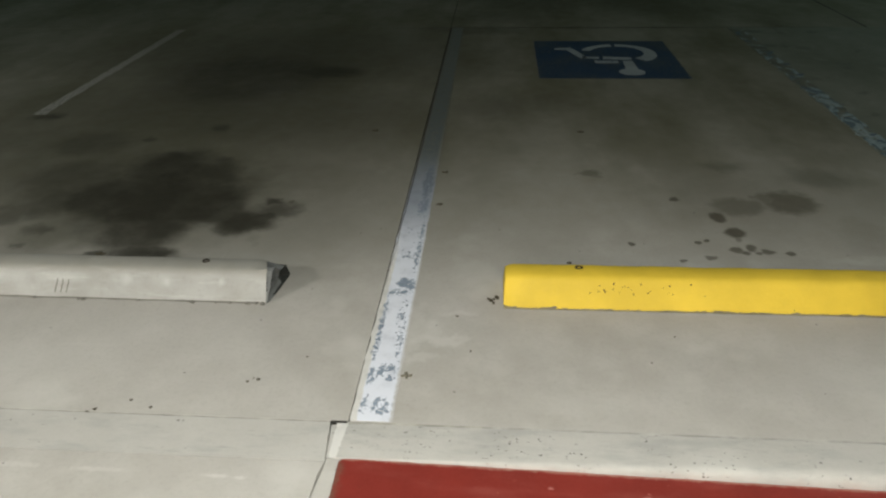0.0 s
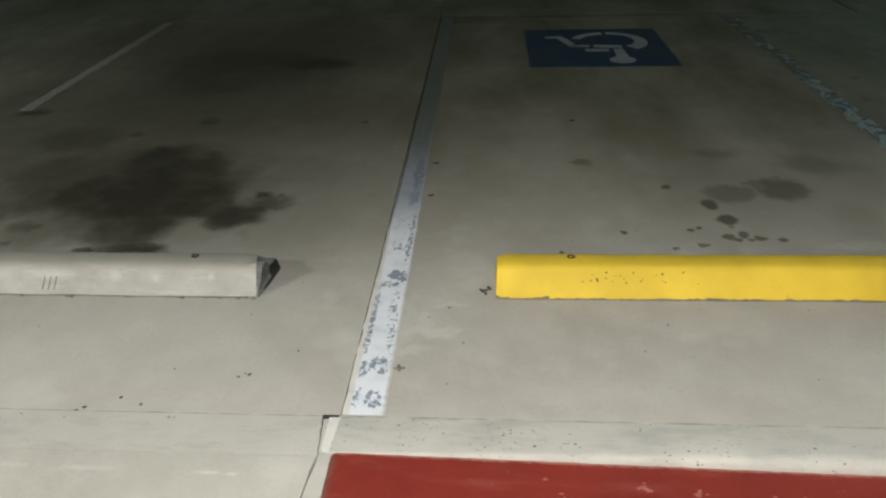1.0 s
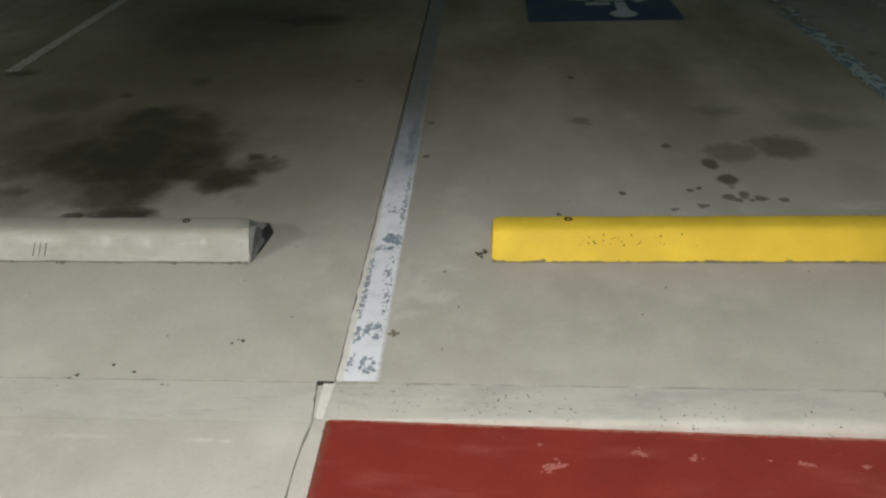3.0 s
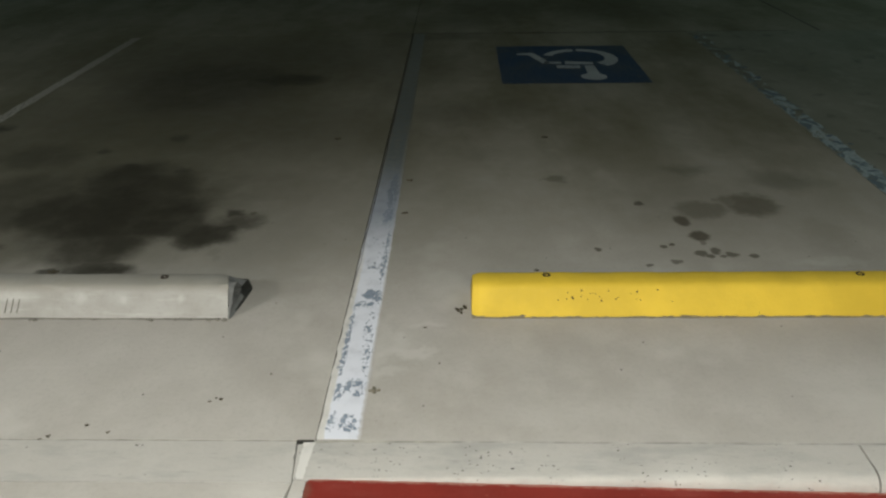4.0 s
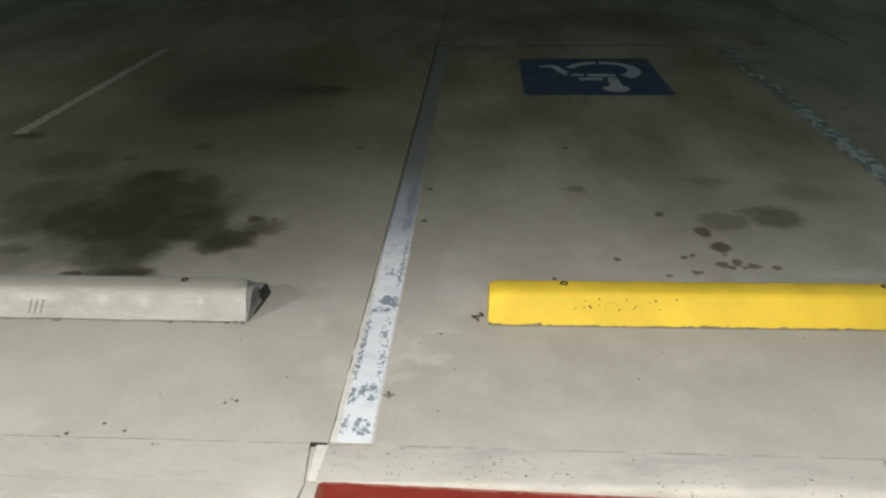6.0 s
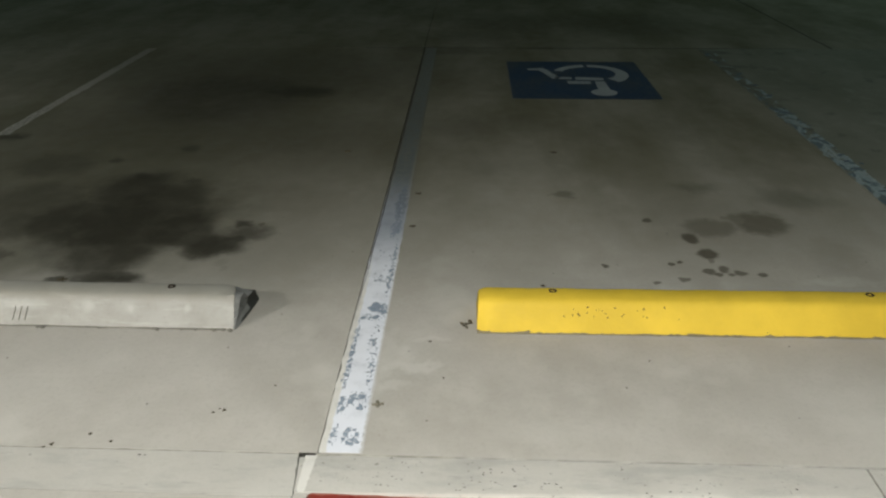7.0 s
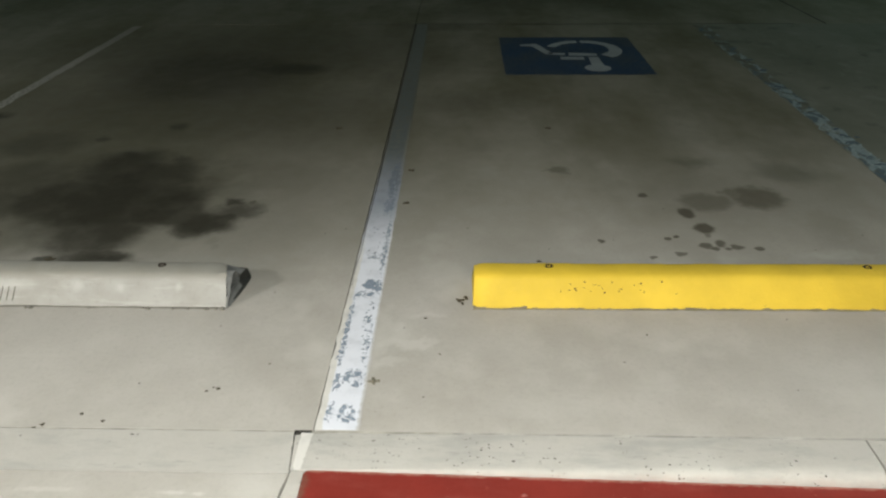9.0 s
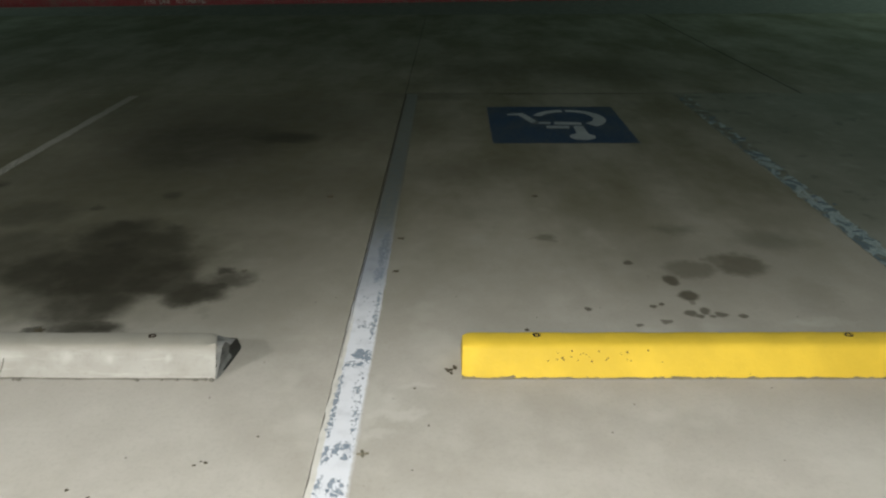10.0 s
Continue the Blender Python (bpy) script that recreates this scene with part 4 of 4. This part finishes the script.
def end_shell(keep):
    bm = bmesh.new()
    grid = []
    for y, z in finer(PROFILE):
        back, low = broken(y, z)
        row = [(END - 0.003 - back, 0.11 + (y - 0.11) * 0.985, max(0.001, z * 0.985 - low))]
        row += [fracture(y, max(z, 0.002) if z > 0.0065 else 0.001, d) for d in (0.0, 0.12, 0.25, 0.4, 0.6, 0.8, 1.0)]
        grid.append([bm.verts.new(q) for q in row])
    for left, right in zip(grid, grid[1:] + grid[:1]):
        for k in range(7):
            bm.faces.new((left[k], left[k + 1], right[k + 1], right[k]))
    bm.faces.new([row[-1] for row in grid])
    bmesh.ops.recalc_face_normals(bm, faces=bm.faces[:])
    bmesh.ops.delete(bm, geom=[f for f in bm.faces if not keep(f.calc_center_median())], context="FACES")
    return bm


def in_break_shade(c):
    """The lower and rear rim of the break, coloured dark as if in shade."""
    edge = 0.055 + 0.9 * c.z + 0.02 * noise.noise((c.y * 40, c.z * 40, 8))
    return c.y > 0.06 and (c.z < 0.008 + 0.006 * noise.noise((c.y * 60, 1, 1)) or c.y > 0.128 + edge * 0.35)


end_face = part("broken_end", end_shell(lambda c: not in_break_shade(c)), BROKEN, grey, "rough broken end face")
part("shaded_edge", end_shell(in_break_shade), SHADED_BREAK, end_face, "broken edge with shade painted dark")
# three short scratches on the front
for k in range(3):
    x = 0.952 + 0.024 * k
    bm = loft([[(x + 0.008 * q + w, 0.003 + (z - 0.012) * 0.7125 + d, z) for w, d in ((-0.0012, -0.0032), (0.0012, -0.0032), (0.0012, 0.004), (-0.0012, 0.004))]
               for q, z in ((0.0, 0.022), (0.3, 0.034), (0.7, 0.050), (1.0, 0.066))])
    part("scratch", bm, FOOT_GREY, grey_body, "dark scratch")

# ---------------------------------------------------------------- litter
random.seed(11)


def leaf_fragment(x, y, size, lobes, material=LEAF, z=0.0):
    """A curled crumb of dry leaf lying on the concrete."""
    bm = bmesh.new()
    centre = bm.verts.new((0, 0, 0.002 + size * 0.15))
    rim, low = [], []
    count = 16
    turn = random.random() * 6
    for k in range(count):
        a = k / count * 2 * math.pi
        r = size * (0.6 + 0.35 * math.cos(lobes * a + turn) + 0.25 * random.random())
        h = 0.0012 + size * 0.25 * random.random()
        rim.append(bm.verts.new((r * math.cos(a), 0.8 * r * math.sin(a), h)))
        low.append(bm.verts.new((0.9 * r * math.cos(a), 0.7 * r * math.sin(a), 0.0)))
    for k in range(count):
        j = (k + 1) % count
        bm.faces.new((centre, rim[k], rim[j]))
        bm.faces.new((rim[k], low[k], low[j], rim[j]))
    bm.faces.new(low[::-1])
    ob = link("leaf_fragment", bm, material)
    ob.location = (x, y, z)
    return tagged(ob, "small dark dry leaf crumb on the concrete", "leaf", "leaf crumbs")


for x, y, size in [(0.438, 0.695, 0.014), (0.462, 0.712, 0.012), (0.448, 0.675, 0.008), (-0.348, 0.182, 0.009), (-0.382, 0.17, 0.007),
                   (-0.365, 0.188, 0.005), (-0.74, 0.06, 0.008), (-0.66, 0.03, 0.008), (-0.84, 0.012, 0.009), (-0.86, 0.0, 0.006),
                   (0.17, 1.53, 0.014), (0.172, 1.92, 0.015), (-0.32, 2.55, 0.017), (0.97, 2.56, 0.019), (0.77, 0.99, 0.010),
                   (0.31, 0.58, 0.005), (0.37, 0.37, 0.005), (1.11, 0.49, 0.005), (-0.21, 0.31, 0.005), (-1.32, 0.975, 0.02)]:
    leaf_fragment(x, y, size * (1.3 if y > 0.5 else 0.95), random.choice((2, 3, 5)))
OLIVE = simple("trodden_leaf", (0.17, 0.155, 0.12), 0.9, 80.0)
leaf_fragment(0.155, 0.226, 0.022, 4, OLIVE)

random.seed(17)


def concrete_crumb(x, y, size):
    """A broken-off crumb: a squashed, knocked-about lump."""
    bm = bmesh.new()
    bmesh.ops.create_icosphere(bm, subdivisions=2, radius=1)
    seed = random.uniform(0, 40)
    for v in bm.verts:
        k = 1 + 0.55 * noise.noise((v.co.x * 1.7 + seed, v.co.y * 1.7, v.co.z * 1.7))
        v.co = Vector((v.co.x * k * size, v.co.y * k * size * 0.7, max(-0.2, v.co.z * k) * size * 0.6 + 0.12 * size))
    ob = link("concrete_crumb", bm, FOOT_GREY)
    ob.location = (x, y, 0)
    ob.rotation_euler.z = random.uniform(0, 6)
    return tagged(ob, "small grey crumb of concrete beside the wheel stop", "crumb", "concrete crumbs")


for x, size in [(-0.468, 0.009), (-0.492, 0.006), (-0.528, 0.008), (-0.60, 0.006), (-0.66, 0.005), (-0.755, 0.008), (-0.775, 0.005), (-0.98, 0.006), (-1.21, 0.008), (-1.23, 0.005), (-1.42, 0.006)]:
    concrete_crumb(x, 0.629 - random.uniform(0.0, 0.006), 1.3 * size)

# ---------------------------------------------------------------- building behind the camera
wall = link("wall_south", box(-16, WALL_Y - 0.25, -0.115, 16, WALL_Y, 4.2, 0.01), STUCCO)
tagged(wall, "plain beige stucco wall of the building", "wall", kind="structure")
for lx, ly, lz, watts in LAMPS:
    thing = base("wall_light", "dark bronze wall light on a bracket", "lamp", (lx, WALL_Y, lz), "wall lights")
    reach = ly - WALL_Y
    part("bracket", box(-0.04, 0.001, 0.06, 0.04, reach + 0.1, 0.10, 0.008), HOUSING, thing)
    housing = part("housing", box(-0.14, reach - 0.14, 0.03, 0.14, reach + 0.14, 0.12, 0.02), HOUSING, thing)
    part("lens", box(-0.1, reach - 0.1, 0.012, 0.1, reach + 0.1, 0.028, 0.004), GLOW, housing, "bright frosted lens")

# made-up fixtures for the unseen lamps that brighten the far lot
for px, py, pz, watts in POLES:
    way = 1 if px > 0 else -1
    thing = base("unseen_pole_lamp", "dark steel lamp on a tall pole, unseen, added to brighten the far lot", "lamp", (px + 0.9 * way, py + 0.3, -0.11), "parking lot lamps")
    thing.rotation_euler.z = 0 if way > 0 else math.pi
    bm = loft([[(r * math.cos(k / 16 * 2 * math.pi), r * math.sin(k / 16 * 2 * math.pi), z) for k in range(16)]
               for r, z in ((0.2, 0), (0.2, 0.5), (0.19, 0.52), (0.075, 0.53), (0.05, 7.35))])
    part("pole", bm, HOUSING, thing)
    head = part("head", box(-1.15, -0.3 * way - 0.25, 7.16, 0.06, -0.3 * way + 0.25 + 0.1, 7.3, 0.03), HOUSING, thing)
    part("lens", box(-1.08, -0.3 * way - 0.16, 7.135, -0.72, -0.3 * way + 0.16, 7.158, 0.004), GLOW, head, "bright lens")
